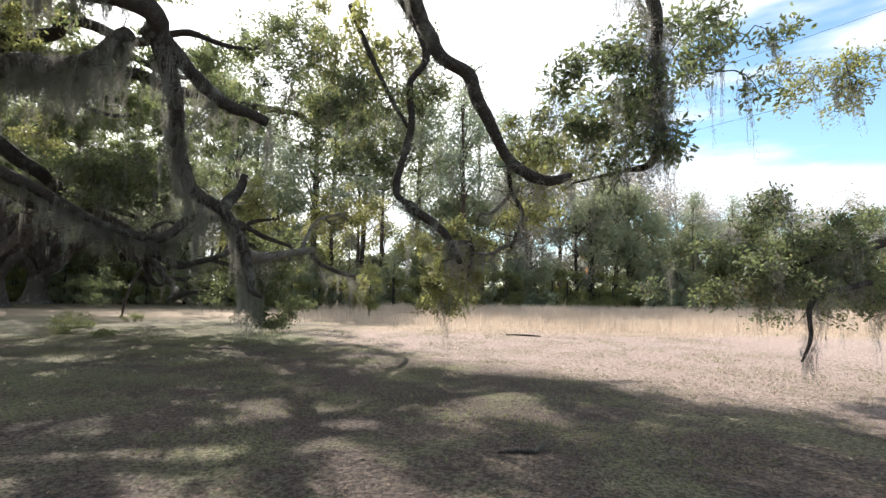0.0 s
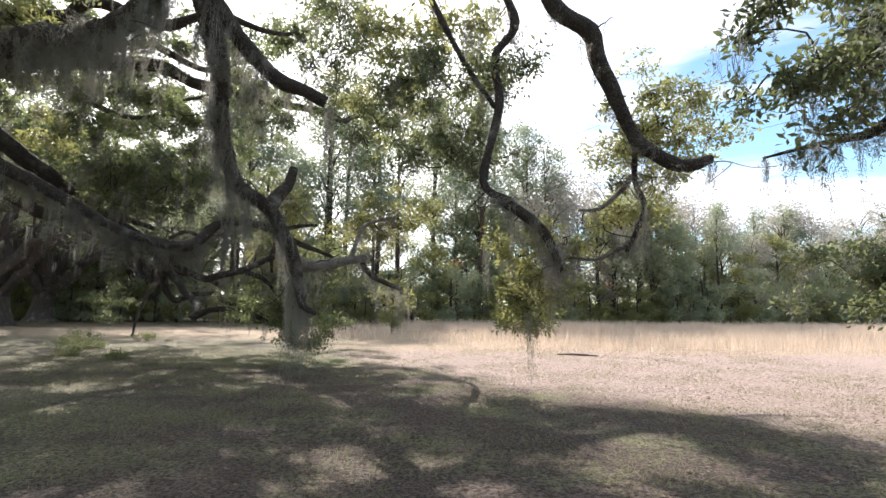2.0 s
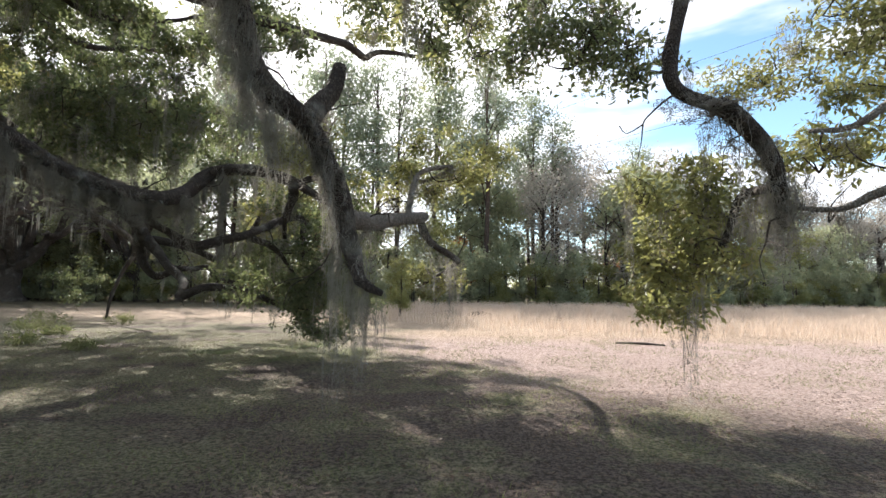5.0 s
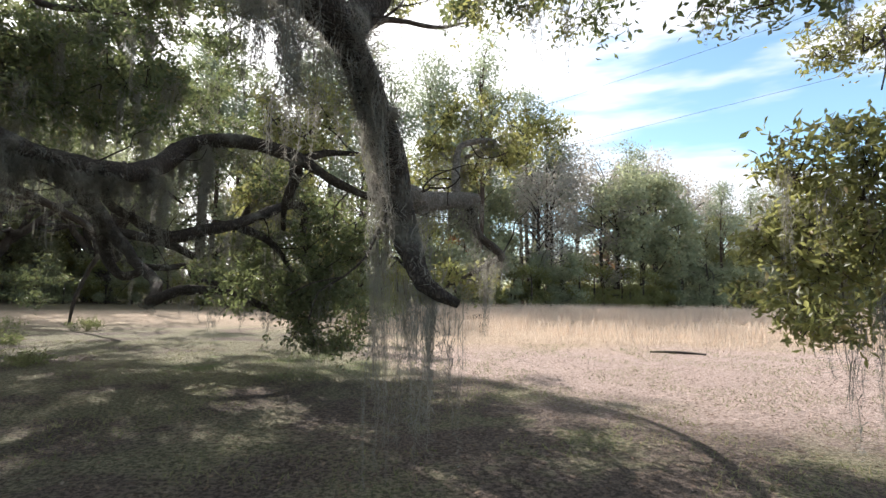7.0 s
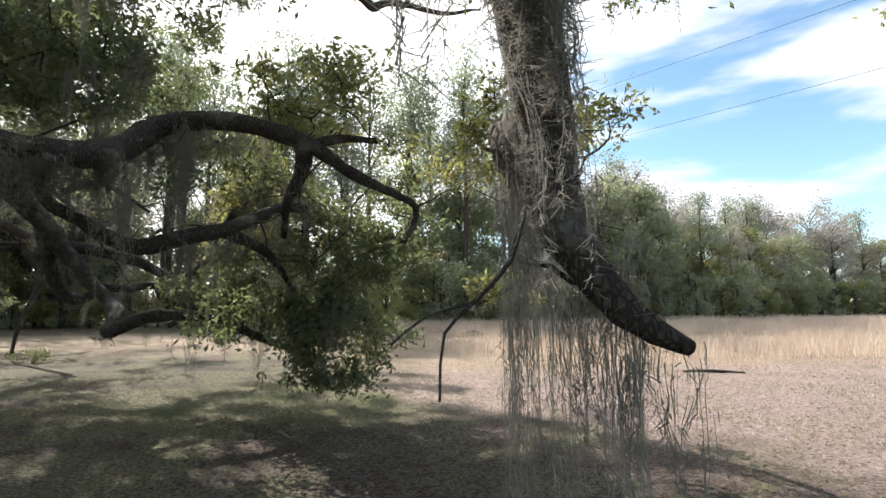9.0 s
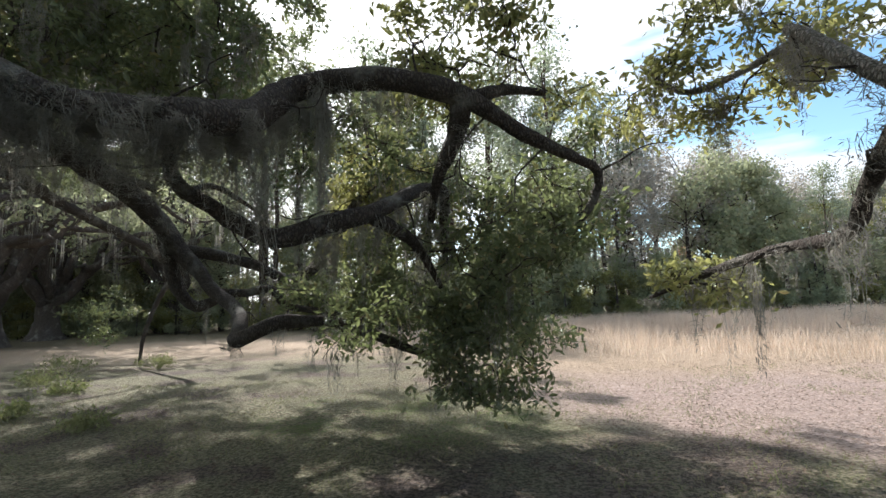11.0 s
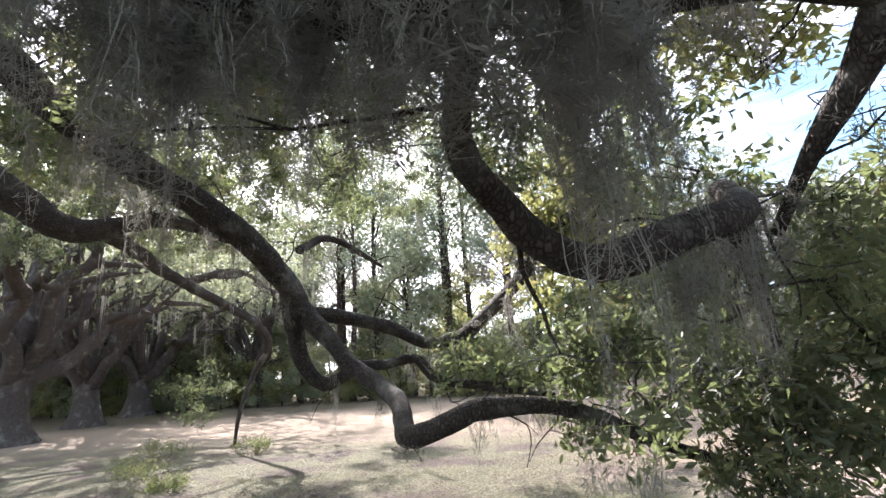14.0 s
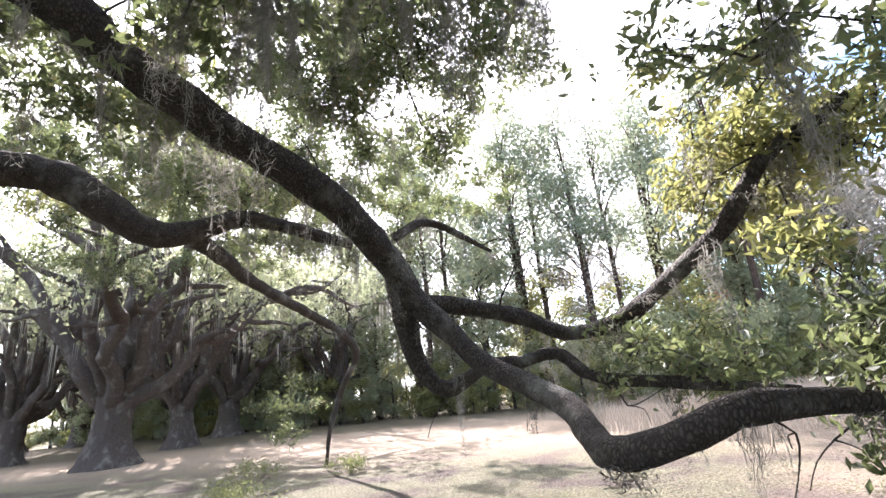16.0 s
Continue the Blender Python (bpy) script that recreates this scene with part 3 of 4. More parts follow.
# the roof of the crown, partly unseen, added to cast shade, with its carrying limbs
roof = random.Random(11)
for i in range(15):
    for j in range(13):
        x, y = -21.0 + 1.5 * i + roof.uniform(-0.8, 0.8), -0.5 + 2.0 * j + roof.uniform(-0.9, 0.9)
        if (x > -4.5 and y > 13.5) or (x > -10 and y > 18) or x > 1 - 0.5 * max(0, y - 6) + 1.5 or (x > -7 and roof.random() < 0.6):
            continue
        # boughs at low y hang out of view and only block skylight
        z = 6.9 + 0.06 * abs(y - 8) + roof.uniform(-0.6, 2.0) + (0.8 if y < 7 else 0)
        boughs(oak, (x, y, z), (1.6, 1.5, 0.75), 90 if x > -7 else 125, leaf=0.13, per=13, each=15, tight=0.72, moss=4, gold=roof.random() < 0.2)
for k in range(0, 16, 2):
    x, y = -23.0 + 3.0 * (k % 4) + roof.uniform(-1, 1), 19.5 + 2.8 * (k // 4) + roof.uniform(-1, 1)
    boughs(oak, (x, y, 7.2 + roof.uniform(-0.5, 2.0)), (1.7, 1.6, 0.8), 110, leaf=0.13, per=13, moss=5)
for k in range(6):
    x, y = -13.5 + 1.9 * k, 10.5 + (k * 5.3) % 7.0
    rows = [(-15.4, 9.1, 3.4, 0.34), (-14.9, 9.2, 5.6, 0.26), (0.6 * x - 5.8, 0.5 * (y + 9.5), 7.4, 0.15), (x, y, 7.6, 0.07), (x + 1.4, y + 0.8, 8.2, 0.02)]
    rows = spline(rows, 0.2)
    for q in rows[8:]:
        p = Vector(q[:3]) * 0.7
        q[0], q[1], q[2] = q[0] + 0.6 * noise.noise(p), q[1] + 0.6 * noise.noise(p + Vector((9, 0, 0))), q[2] + 0.5 * noise.noise(p + Vector((0, 9, 0)))
    v, f = tube(rows, 10, 0.2)
    under_tree("limb", mesh_of("limb", v, f, BARK, True), oak)

# ---- hanging moss ----
def moss_strands(strands, fuzz, width, thin):
    """A unit drape, 1 m long: several tapering beards of wavy threads, with a fuzz of short curls."""
    verts, faces = [], []
    lobes = []
    for _ in range(5):
        wave = rng.normal(size=4)
        lobes.append((rng.normal(size=2) * width * 0.75, 0.3 + 0.7 * rng.uniform(0, 1) ** 1.3, wave, width * rng.uniform(0.3, 0.65)))
    lobes[0] = (lobes[0][0], 1.0, lobes[0][2], lobes[0][3])

    def spine(lobe, u):
        (lx, ly), _, w, _ = lobe
        return np.array([lx * (1 - 0.4 * u) + 0.022 * (w[0] * math.sin(5 * u + w[1]) + 0.4 * math.sin(13 * u + 3 * w[2])),
                         ly * (1 - 0.4 * u) + 0.022 * (w[2] * math.sin(4 * u + w[3]) + 0.4 * math.sin(11 * u + 3 * w[0]))])

    def girth(lobe, u):
        return lobe[3] * (0.75 + 0.5 * math.sin(7 * u + 4 * lobe[2][0]) * u) * max(0.0, 1 - u ** 1.6) + 0.004

    for s in range(strands + fuzz):
        lobe = lobes[s % 5]
        long = lobe[1]
        b = len(verts)
        turn = rng.uniform(0, math.pi)
        w = thin * rng.uniform(0.5, 1.3)
        if s >= strands:
            u = rng.uniform(0, 1) ** 0.9
            c = spine(lobe, u) + rng.normal(size=2) * girth(lobe, u) * 0.75
            a = np.array([c[0], c[1], -u * long])
            way = rng.normal(size=3) * np.array([1, 1, 0.6]) + np.array([0, 0, -0.4])
            way *= rng.uniform(0.02, 0.065) / np.linalg.norm(way)
            w *= 1.25
            across = np.array([math.cos(turn), math.sin(turn), 0.2]) * w
            verts += [a + across, a - across, a + way * 1.0 - across * 0.4, a + way * 1.0 + across * 0.4]
            faces.append((b, b + 1, b + 2, b + 3))
            continue
        u0, u1 = rng.uniform(0, 0.5) ** 1.5, rng.uniform(0.35, 1.0)
        off = rng.normal(size=2) * 0.7
        parts = 5
        for k in range(parts + 1):
            u = u0 + (u1 - u0) * k / parts
            c = spine(lobe, u) + off * girth(lobe, u) + rng.normal(size=2) * 0.006
            cw = w * (1 - 0.6 * k / parts)
            dx, dy = math.cos(turn + k) * cw, math.sin(turn + k) * cw
            verts += [(c[0] + dx, c[1] + dy, -u * long + 0.03), (c[0] - dx, c[1] - dy, -u * long + 0.03)]
        for k in range(parts):
            faces.append((b + 2 * k, b + 2 * k + 1, b + 2 * k + 3, b + 2 * k + 2))
    return np.array(verts), np.array(faces)


MOSSES = [mesh_of("spanish_moss", *moss_strands(70, 900, w, 0.0019), MOSS) for w in (0.045, 0.06, 0.075, 0.09, 0.05, 0.11)]
FAR_MOSSES = [moss_strands(30, 260, w, 0.0032) for w in (0.07, 0.10, 0.14)]
# long single tails below the tips
for x, y, z, drop in ((-3.75, 8.65, 1.75, 1.5), (-3.5, 8.6, 1.5, 1.1), (-3.36, 8.5, 1.42, 1.0), (-3.85, 8.75, 2.1, 1.9), (-0.03, 9.0, 1.45, 1.15), (0.15, 9.1, 1.6, 0.9), (5.5, 7.0, 1.0, 0.95), (5.3, 6.9, 0.7, 0.6), (-2.55, 12.6, 1.8, 1.2), (0.2, 8.5, 2.3, 0.9), (0.3, 8.5, 2.4, 1.0), (-0.4, 8.1, 2.95, 0.7)):
    MOSS_SPOTS.append((x, y, z, drop, 0.75))
PATHWAY = [(-0.5 * k, 0.7 * k) for k in range(17)]
HUNG = []
for x, y, z, drop, girth in MOSS_SPOTS:
    # nothing trails into the way itself
    if min(math.dist((x, y), p) for p in PATHWAY) < 0.85:
        drop = min(drop, z - 2.2)
    if drop > 0.15:
        HUNG.append((x, y, z, drop, girth))
MOSS_SPOTS = HUNG
MOSS_SPOTS.sort(key=lambda q: min(math.dist(q[:2], p) for p in PATHWAY) - 0.5 * q[3])
rest_v, rest_f, count = [], [], 0
for i, (x, y, z, drop, girth) in enumerate(MOSS_SPOTS):
    drop = min(drop, z - 0.12)
    wide = girth * rng.uniform(0.6, 1.4)
    m = pose(x, y, z, 0, 0, rng.uniform(0, 360)) @ Matrix.Diagonal((wide, wide, drop, 1))
    if i < 300:
        ob = new("spanish_moss", MOSSES[i % len(MOSSES)])
        ob.matrix_world = m
        tagged(ob, "grey tangled drape of moss hanging from an oak limb", "hanging moss", "moss drapes on the oaks")
    else:
        v, f = FAR_MOSSES[i % 3]
        k = np.array(m)
        rest_v.append(v @ k[:3, :3].T + k[:3, 3])
        rest_f.append(f + count)
        count += len(v)
far_moss = part("hanging_moss", mesh_of("hanging_moss", np.concatenate(rest_v), np.concatenate(rest_f), MOSS))
tagged(far_moss, "grey beards of moss hanging all through the oak crown", "hanging moss", kind="stuff")


# ---- woodland ----
def wood_tree(name, label, height, r, crown, leaf_mat, bark, leaf, slim, low=0.0, bend=0.4):
    """crown: blobs (x, y, z, rx, ry, rz, n) in shares of the height."""
    tree = tagged(new(name), label, "tree", "trees of the wood")
    h = height
    rows = spline([(0, 0, -0.2, r * 1.5), (0.02 * h * bend, 0, 0.06 * h, r), (-0.02 * h * bend, 0.02 * h * bend, 0.45 * h, r * 0.75), (0.02 * h * bend, 0, (0.95 if bark == PINE_BARK else 0.78) * h, r * 0.12)], h / 14)
    v, f = tube(rows, 7, 0.15)
    pv, pf, cv, cf = list(v), list(f), [], []
    nv = 0
    for x, y, z, rx, ry, rz, n in crown:
        start = (0, 0, max(0.1, z - 0.12) * h, r * 0.25)
        v, f = tube(spline([start, (x * h * 0.5, y * h * 0.5, (z - 0.03) * h, r * 0.18), (x * h, y * h, z * h, r * 0.08)], h / 7), 4)
        pf += [tuple(k + len(pv) for k in face) for face in f]
        pv += v
        pts = scatter((x * h, y * h, z * h), (rx * h, ry * h, rz * h), n)
        v, f = sprays(pts, 9, leaf * 0.85, leaf * 1.05, 0.1, slim * 1.2)
        v, f = v.reshape(-1, 4, 3)[:, 1:].reshape(-1, 3), np.arange(len(v) // 4 * 3).reshape(-1, 3)
        cv.append(v), cf.append(f + nv)
        nv += len(v)
    part("trunk", mesh_of("trunk", pv, pf, bark, True), tree)
    part("crown", mesh_of("crown", np.concatenate(cv), np.concatenate(cf), leaf_mat), tree)
    return tree


def pine_crown(n, start, seed):
    r = random.Random(seed)
    blobs = []
    for i in range(n):
        u = i / (n - 1)
        a, reach = r.uniform(0, 6.3), 0.15 * (1 - u * 0.75) * r.uniform(0.5, 1.1)
        blobs.append((math.cos(a) * reach, math.sin(a) * reach, start + (0.99 - start) * u, 0.075, 0.075, 0.022, 24))
    return blobs


def round_crown(n, low, wide, seed, per=30):
    r = random.Random(seed)
    blobs = []
    for i in range(n):
        a, u = r.uniform(0, 6.3), r.uniform(0, 1)
        reach = wide * r.uniform(0.3, 1) * math.sin(0.4 + 2.2 * u)
        blobs.append((math.cos(a) * reach, math.sin(a) * reach, low + (0.95 - low) * u, 0.11, 0.11, 0.065, per))
    return blobs


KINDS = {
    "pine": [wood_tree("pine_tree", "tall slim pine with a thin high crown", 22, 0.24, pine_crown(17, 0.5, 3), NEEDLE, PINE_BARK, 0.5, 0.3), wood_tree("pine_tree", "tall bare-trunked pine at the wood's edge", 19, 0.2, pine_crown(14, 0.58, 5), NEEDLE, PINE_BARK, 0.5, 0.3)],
    "leafy": [wood_tree("woodland_tree", "leafy evergreen tree at the edge of the wood", 11, 0.22, round_crown(26, 0.2, 0.3, 1), HAZED_LEAF, BARK, 0.36, 0.5), wood_tree("woodland_tree", "yellow-green leafy tree at the wood's edge", 9, 0.18, round_crown(24, 0.18, 0.28, 8), GOLD_LEAF, BARK, 0.3, 0.5)],
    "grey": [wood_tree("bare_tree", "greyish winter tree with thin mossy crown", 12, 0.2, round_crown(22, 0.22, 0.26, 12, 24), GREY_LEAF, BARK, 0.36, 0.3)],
    "bush": [wood_tree("bush", "dense dark green bush under the trees", 4.2, 0.1, round_crown(14, 0.12, 0.5, 4, 28), HAZED_LEAF, BARK, 0.22, 0.5), wood_tree("bush", "light green young bush on the field's edge", 2.8, 0.06, round_crown(12, 0.15, 0.5, 6, 26), GOLD_LEAF, BARK, 0.17, 0.5)],
    "rust": [wood_tree("rust_tree", "small tree with rust-red winter leaves", 8, 0.14, round_crown(9, 0.35, 0.2, 21, 24), RUST_LEAF, BARK, 0.2, 0.4)],
}
USED = set()


def plant(kind, x, y, size=1.0):
    pool = KINDS[kind]
    src = pool[int(rng.integers(len(pool)))]
    m = pose(x, y, -0.05, 0, 0, rng.uniform(0, 360))
    if src.name not in USED:
        USED.add(src.name)
        src.scale = (size, size, size)
        src.matrix_basis = m @ Matrix.Diagonal((size, size, size, 1))
        return
    keep = src.scale.copy()
    src.scale = (size, size, size)
    copy_thing(src, m)
    src.scale = keep


def edge(x):
    """How far ahead the wood begins at x."""
    return 39.0 + 0.35 * max(0.0, x) + 0.12 * max(0.0, -x - 10)


for i in range(58):
    x = -68 + 2.4 * i + rng.uniform(-0.8, 0.8)
    y0 = edge(x)
    far_side = x > 22
    plant("bush", x, y0 + rng.uniform(0, 2.5), rng.uniform(0.6, 1.2))
    plant("bush", x + 1.6, y0 + rng.uniform(1.5, 4), rng.uniform(0.9, 1.6))
    plant("bush", x + 0.9, y0 + rng.uniform(3, 8), rng.uniform(0.8, 1.5))
    plant("bush", x + 0.4, y0 + rng.uniform(12, 20), rng.uniform(1.6, 2.1))
    plant("grey" if rng.uniform() < (0.55 if x > 8 else 0.25) else "leafy", x, y0 + rng.uniform(3, 9), rng.uniform(0.8, 1.25))
    if i % 2 == 0 and (x > 8 or x < -30):
        plant("grey", x, y0 + rng.uniform(10, 18), rng.uniform(1.2, 1.6))
    for _ in range(1 + i % 2 if -24 < x < 9 else i % 4 == 0):
        plant("pine", x, y0 + rng.uniform(2, 14), rng.uniform(0.8, 1.1) * (0.7 if x > 10 else 1))
plant("rust", 0.5, 44, 0.9)
plant("rust", 17.0, 54, 1.1)
plant("leafy", -4.5, 28.5, 0.36)
# behind the walk and to the sides
for i in range(22):
    plant(("leafy", "grey", "pine")[i % 3], -42 + 4.2 * i, -26 - 5 * math.sin(i * 1.7), 1.1)


# ---- the avenue of old oaks ----
def avenue_oak(seed):
    r = random.Random(seed)
    tree = tagged(new("avenue_oak"), "old live oak with many spreading mossy limbs", "tree", "oaks of the avenue")
    v, f = tube(spline([(0, 0, -0.2, 1.6), (0, 0, 0.25, 1.1), (0, 0, 0.9, 0.78), (0.1, 0, 2.0, 0.7), (0.05, 0, 2.9, 0.66), (0, 0, 3.5, 0.3)], 0.25), 26, 0.16)
    part("trunk", mesh_of("trunk", v, f, HAZED_BARK, True), tree)
    tips = []

    def crooked(points, step, sway):
        rows = spline(points, step)
        shift = Vector((r.uniform(0, 40), r.uniform(0, 40), 0))
        for k, q in enumerate(rows):
            p = Vector(q[:3]) * 0.55 + shift
            u = sway * min(1.0, k / 5)
            q[0], q[1], q[2] = q[0] + u * noise.noise(p), q[1] + u * noise.noise(p + Vector((9, 0, 0))), q[2] + u * noise.noise(p + Vector((0, 9, 0)))
        return rows

    for k in range(12):
        a = k * 2.4 + r.uniform(-0.3, 0.3)
        steep = 0.02 + 0.08 * k + r.uniform(-0.06, 0.06)
        reach, top = 11.0 - 6.5 * steep + r.uniform(-1, 1), 6.2 + 6.5 * steep
        c, s = math.cos(a), math.sin(a)
        pts = [(c * 0.3, s * 0.3, 1.9 + steep, 0.36), (c * reach * 0.2, s * reach * 0.2, 3.0 + steep * 1.7, 0.29), (c * reach * 0.42, s * reach * 0.42, top * 0.76, 0.23), (c * reach * 0.72, s * reach * 0.72, top, 0.14), (c * reach, s * reach, top * (0.86 + 0.2 * steep), 0.04)]
        rows = crooked(pts, 0.4, 0.8)
        v, f = tube(rows, 9, 0.18)
        part("limb", mesh_of("limb", v, f, HAZED_BARK, True), tree)
        tips += [tuple(rows[int(len(rows) * u)][:3]) for u in (0.6, 0.8, 0.97)]
        for at, turn in ((0.35, -0.8), (0.5, 0.7), (0.65, -0.5), (0.8, 0.9)):
            x, y, z, thick = rows[int(len(rows) * at)]
            d, e, lift, far = math.cos(a + turn), math.sin(a + turn), r.uniform(-0.5, 1.6), r.uniform(2.0, 4.0)
            side = crooked([(x, y, z, thick * 0.6), (x + d * far * 0.5, y + e * far * 0.5, z + lift * 0.7, thick * 0.4), (x + d * far, y + e * far, z + lift, 0.03)], 0.4, 0.5)
            v, f = tube(side, 6, 0.18)
            part("limb", mesh_of("limb", v, f, HAZED_BARK, True), tree)
            tips.append(tuple(side[-1][:3]))
    vs, fs, base = [], [], 0
    for x, y, z in tips:
        pts = scatter((x, y, z + 1.0), (1.7, 1.7, 0.8), 24)
        v, f = sprays(pts, 6, 0.2, 0.22, 0.1, 0.5)
        vs.append(v), fs.append(f + base)
        base += len(v)
    part("crown", mesh_of("crown", np.concatenate(vs), np.concatenate(fs), HAZED_LEAF), tree)
    verts, faces = [], []
    for x, y, z in tips:
        for j in range(3):
            px, py, pz = x + r.uniform(-2, 2), y + r.uniform(-2, 2), z + r.uniform(-0.6, 0.4)
            length, w = r.uniform(0.4, 1.7), r.uniform(0.025, 0.06)
            for q in range(5):
                ox, oy, l = r.uniform(-0.15, 0.15), r.uniform(-0.15, 0.15), length * r.uniform(0.5, 1)
                a = r.uniform(0, 3.14)
                dx, dy, b = math.cos(a) * w * 0.5, math.sin(a) * w * 0.5, len(verts)
                verts += [(px + ox + dx, py + oy + dy, pz), (px + ox - dx, py + oy - dy, pz), (px + ox, py + oy, pz - l)]
                faces.append((b, b + 1, b + 2))
    part("moss_beard", mesh_of("moss_beard", verts, faces, MOSS), tree)
    return tree


first = avenue_oak(4)
second = avenue_oak(9)
first.matrix_basis = pose(-28.5, 26.1, 0, 0, 0, 40) @ Matrix.Diagonal((1.0, 1.0, 1.2, 1))
second.matrix_basis = pose(-32.6, 33.6, 0, 0, 0, 200) @ Matrix.Diagonal((0.85, 0.85, 1.15, 1))
for i, (x, y, s) in enumerate(((-36, 41, 0.95), (-42, 30, 1.1), (-44, 38, 1.0), (-40, 48, 0.9), (-48, 47, 1.0), (-29, 45, 0.8), (-52, 36, 1.0), (-54, 26, 1.1), (-46, 57, 1.0), (-58, 45, 1.1))):
    copy_thing((first, second)[i % 2], pose(x, y, 0, 0, 0, i * 77) @ Matrix.Scale(1, 4))

# ---- cables over the field ----
def pole(x, y):
    p = tagged(new("utility_pole"), "plain weathered wooden utility pole carrying two cables", "pole")
    p.location = (x, y, 0)
    v, f = tube(spline([(0, 0, -0.3, 0.15), (0, 0, 4, 0.14), (0.03, 0, 9.2, 0.1)], 0.8), 12, 0.05)
    part("shaft", mesh_of("shaft", v, f, PALE_BARK, True), p)


ends = ((-27.4, 54.4), (32.6, -20.4))
for x, y in ends:
    pole(x, y)
for height in (8.6, 7.1):
    (x0, y0), (x1, y1) = ends
    rows = [(x0 + (x1 - x0) * u, y0 + (y1 - y0) * u, height - 1.2 * 4 * u * (1 - u), 0.004) for u in np.linspace(0, 1, 13)]
    v, f = tube(spline(rows, 2.5), 6)
    tagged(part("cable", mesh_of("cable", v, f, CABLE, True)), "thin dark overhead cable slung between wooden poles", "cable", "overhead cables")

# ---- ground cover ----
def cover_mesh(name, xs, ys, low, high, width, lean, mat):
    n = len(xs)
    z = np.array([lie(x, y) for x, y in zip(xs, ys)]) - 0.01
    a = rng.uniform(0, 6.283, n)
    h = rng.uniform(low, high, n)
    tip = rng.normal(size=(n, 2)) * lean * h[:, None]
    w = width * rng.uniform(0.6, 1.4, n)
    v = np.empty((n, 5, 3))
    v[:, 0] = np.stack([xs + np.cos(a) * w, ys + np.sin(a) * w, z], 1)
    v[:, 1] = np.stack([xs - np.cos(a) * w, ys - np.sin(a) * w, z], 1)
    v[:, 2] = np.stack([xs - np.cos(a) * w * 0.7 + tip[:, 0] * 0.35, ys - np.sin(a) * w * 0.7 + tip[:, 1] * 0.35, z + h * 0.55], 1)
    v[:, 3] = np.stack([xs + np.cos(a) * w * 0.7 + tip[:, 0] * 0.35, ys + np.sin(a) * w * 0.7 + tip[:, 1] * 0.35, z + h * 0.55], 1)
    v[:, 4] = np.stack([xs + tip[:, 0], ys + tip[:, 1], z + h], 1)
    b = np.arange(n)[:, None] * 5
    f = np.concatenate([np.hstack([b, b + 1, b + 2]), np.hstack([b, b + 2, b + 3]), np.hstack([b + 3, b + 2, b + 4])])
    return mesh_of(name, v.reshape(-1, 3), f, mat)


def keep_where(xs, ys, scale, level, shift):
    k = np.array([noise.noise(Vector((x * scale, y * scale, shift))) > level for x, y in zip(xs, ys)])
    return xs[k], ys[k]


xs, ys = keep_where(rng.uniform(-9, 34, 105000), 17.0 + 25 * rng.uniform(0, 1, 105000) ** 0.8, 0.22, -0.12, 3.0)
thick = np.clip((xs + 8 + 0.25 * (ys - 17)) / 13, 0, 1) * np.clip((ys - 16.5 - 0.35 * np.maximum(0, 5 - xs)) / 4, 0, 1)
far_right = rng.uniform(0, 1, len(xs)) < thick ** 1.3
tagged(part("tall_grass", cover_mesh("tall_grass", xs[far_right], ys[far_right], 0.25, 0.75, 0.007, 0.35, STRAW)), "tall pinkish dry grass standing in the field", "grass", kind="stuff")
xs, ys = keep_where(rng.uniform(-13, 9, 110000), 2.0 + 16.5 * rng.uniform(0, 1, 110000) ** 1.3, 0.7, 0.0, 8.0)
tagged(part("short_grass", cover_mesh("short_grass", xs, ys, 0.02, 0.07, 0.0035, 0.8, BLADE)), "short sparse grass between the fallen leaves", "grass", kind="stuff")
xs, ys = rng.uniform(-13, 10, 52000), 1.5 + 18 * rng.uniform(0, 1, 52000) ** 1.4
v, f = leaf_cards(np.stack([xs, ys, np.array([lie(x, y) for x, y in zip(xs, ys)]) + 0.012], 1), 0.055, 0.4, 0.0, 0.45)
v = v.reshape(-1, 4, 3)
v[:, 1:, 2] = v[:, :1, 2] + (v[:, 1:, 2] - v[:, :1, 2]) * 0.22 + 0.004
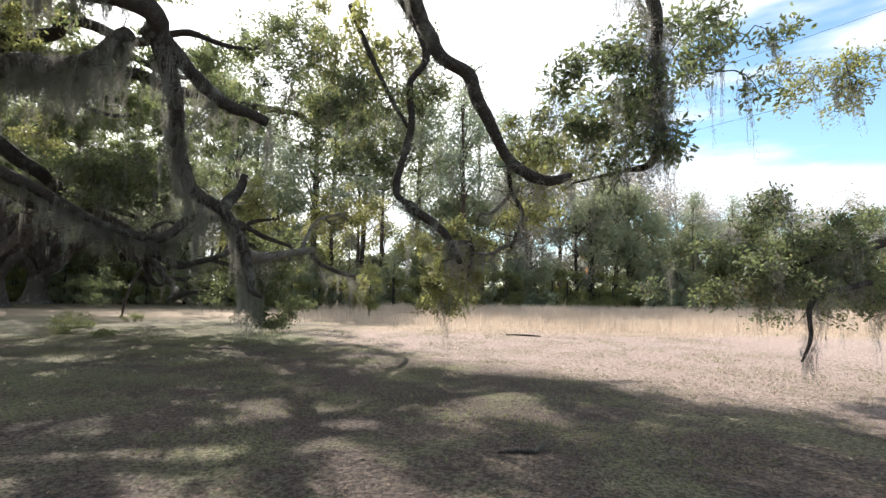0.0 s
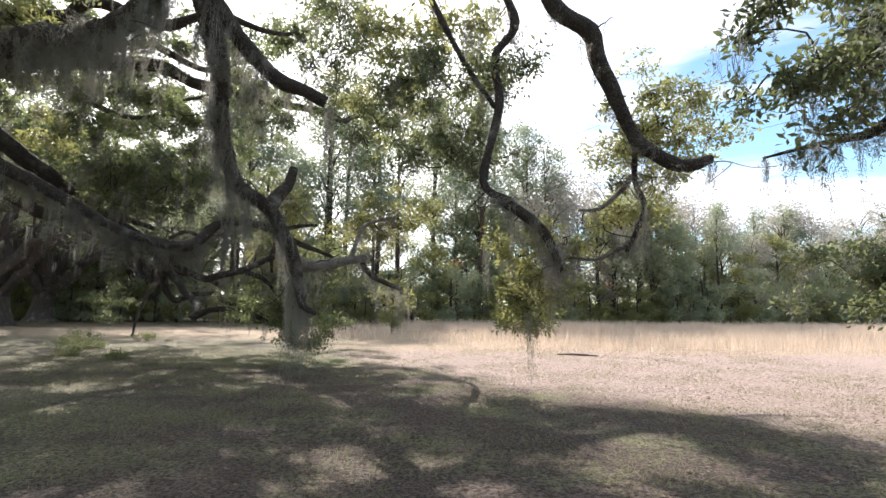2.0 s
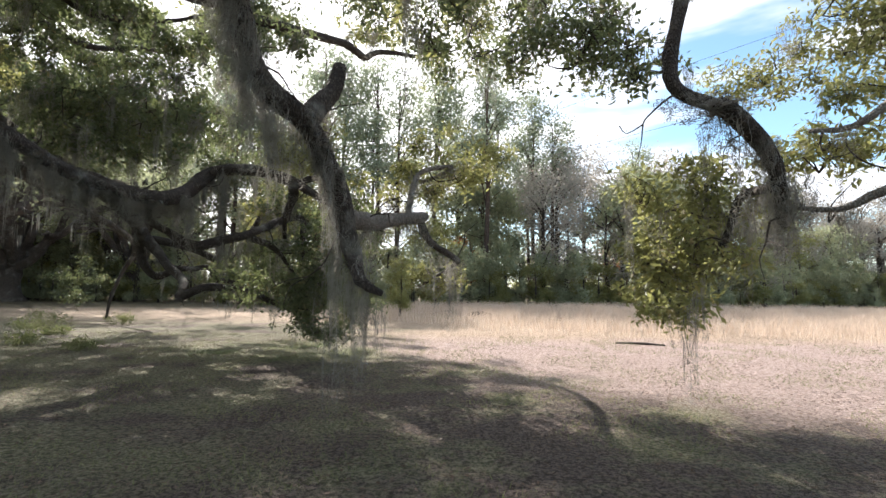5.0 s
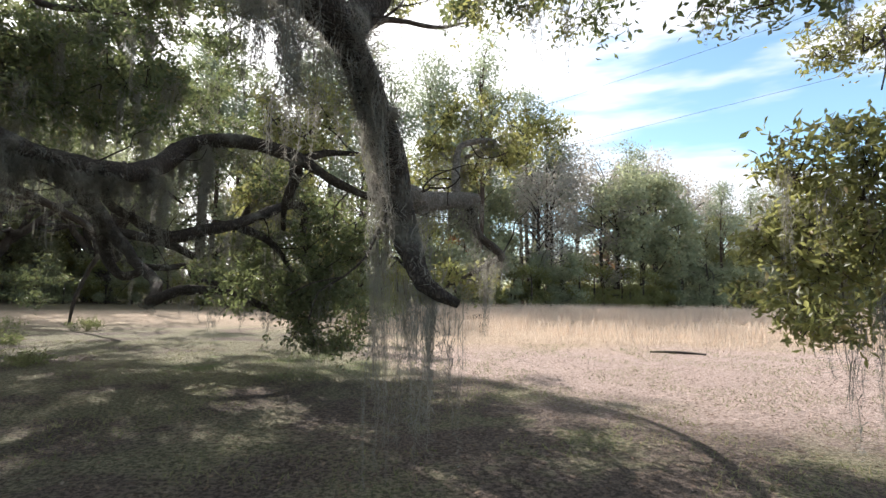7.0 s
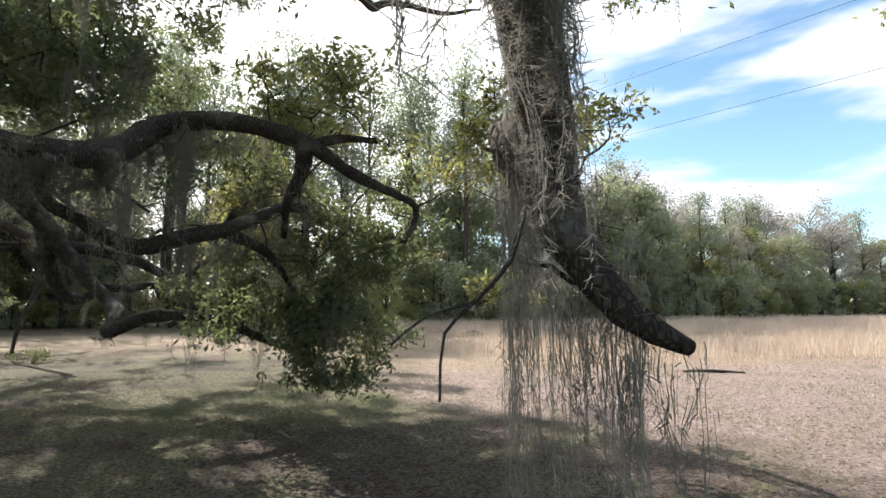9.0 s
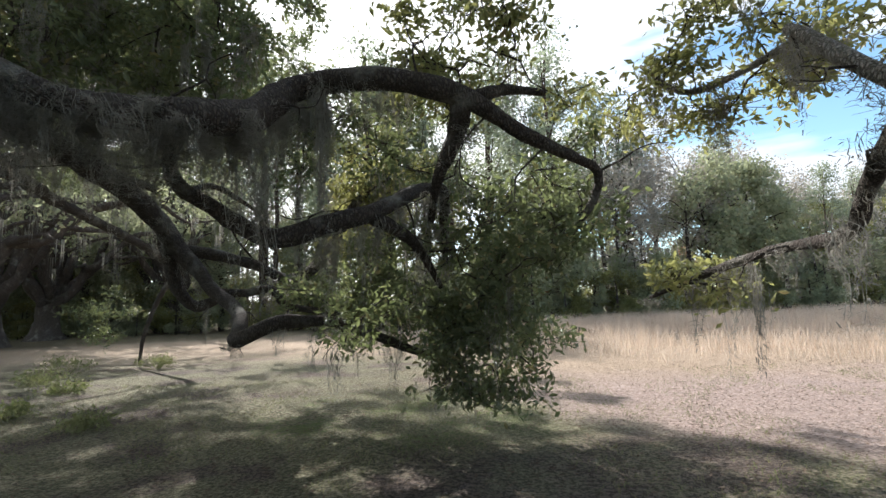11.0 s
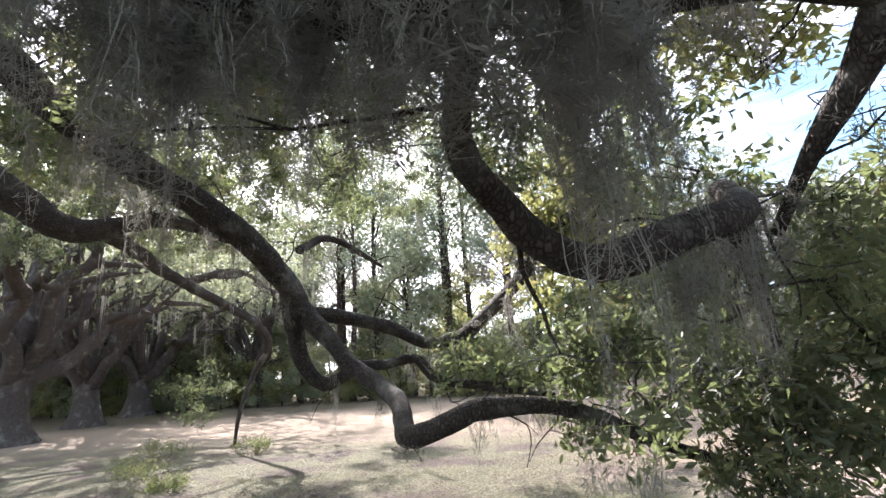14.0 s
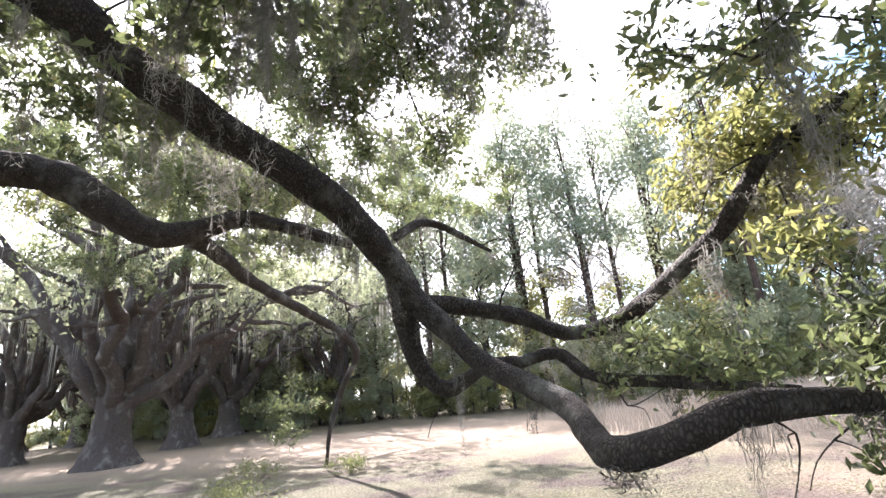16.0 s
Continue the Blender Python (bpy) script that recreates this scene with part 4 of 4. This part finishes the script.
tagged(part("leaf_litter", mesh_of("leaf_litter", v.reshape(-1, 3), f, LITTER)), "brown fallen oak leaves strewn over the ground", "leaf litter", kind="stuff")

# fallen branches
def stick(label, points):
    v, f = tube(spline(points, 0.05), 8, 0.25)
    tagged(part("fallen_branch", mesh_of("fallen_branch", v, f, BARK, True)), label, "branch")


stick("crooked dead branch lying on the grass", [(0.55, 4.58, 0.02, 0.012), (0.75, 4.62, 0.035, 0.022), (0.92, 4.62, 0.03, 0.024), (1.0, 4.72, 0.07, 0.016), (1.05, 4.78, 0.12, 0.008)])
stick("dark log lying in the pale straw", [(2.3, 17.0, 0.02, 0.02), (2.9, 16.9, 0.03, 0.035), (3.5, 16.6, 0.02, 0.02)])
stick("grey log lying at the far edge of the field", [(-0.9, 29.2, 0.1, 0.08), (-0.2, 29.4, 0.16, 0.13), (0.5, 29.5, 0.08, 0.06)])


# low weeds under the western limbs
def weed(x, y, wide, tall):
    pts = scatter((x, y, tall * 0.5), (wide, wide * 0.8, tall * 0.5), 60)
    pts[:, 2] = np.clip(pts[:, 2], 0.05, tall)
    clump = tagged(new("weed_clump"), "low pale green leafy weeds growing in the grass", "weeds", "weeds under the oaks")
    stems_v, stems_f = [], []
    for p in pts[:24]:
        v, f = tube(spline([(x + (p[0] - x) * 0.4, y + (p[1] - y) * 0.4, -0.02, 0.005), (p[0], p[1], p[2] * 0.6, 0.004), (p[0], p[1], p[2] + 0.04, 0.002)], 0.15), 3)
        stems_f += [tuple(i + len(stems_v) for i in face) for face in f]
        stems_v += v
    part("stems", mesh_of("stems", stems_v, stems_f, BLADE), clump)
    v, f = sprays(pts, 9, 0.06, 0.07)
    v[:, 2] = np.maximum(v[:, 2], 0.01)
    part("foliage", mesh_of("foliage", v, f, BLADE), clump)


for x, y, wide, tall in ((-10.6, 14.6, 0.4, 0.22), (-12.6, 15.4, 0.5, 0.25), (-13.6, 17.6, 0.6, 0.3), (-15.4, 18.8, 0.7, 0.4), (-16.6, 21.0, 0.9, 0.6), (-14.2, 21.4, 0.6, 0.4)):
    weed(x, y, wide, tall)
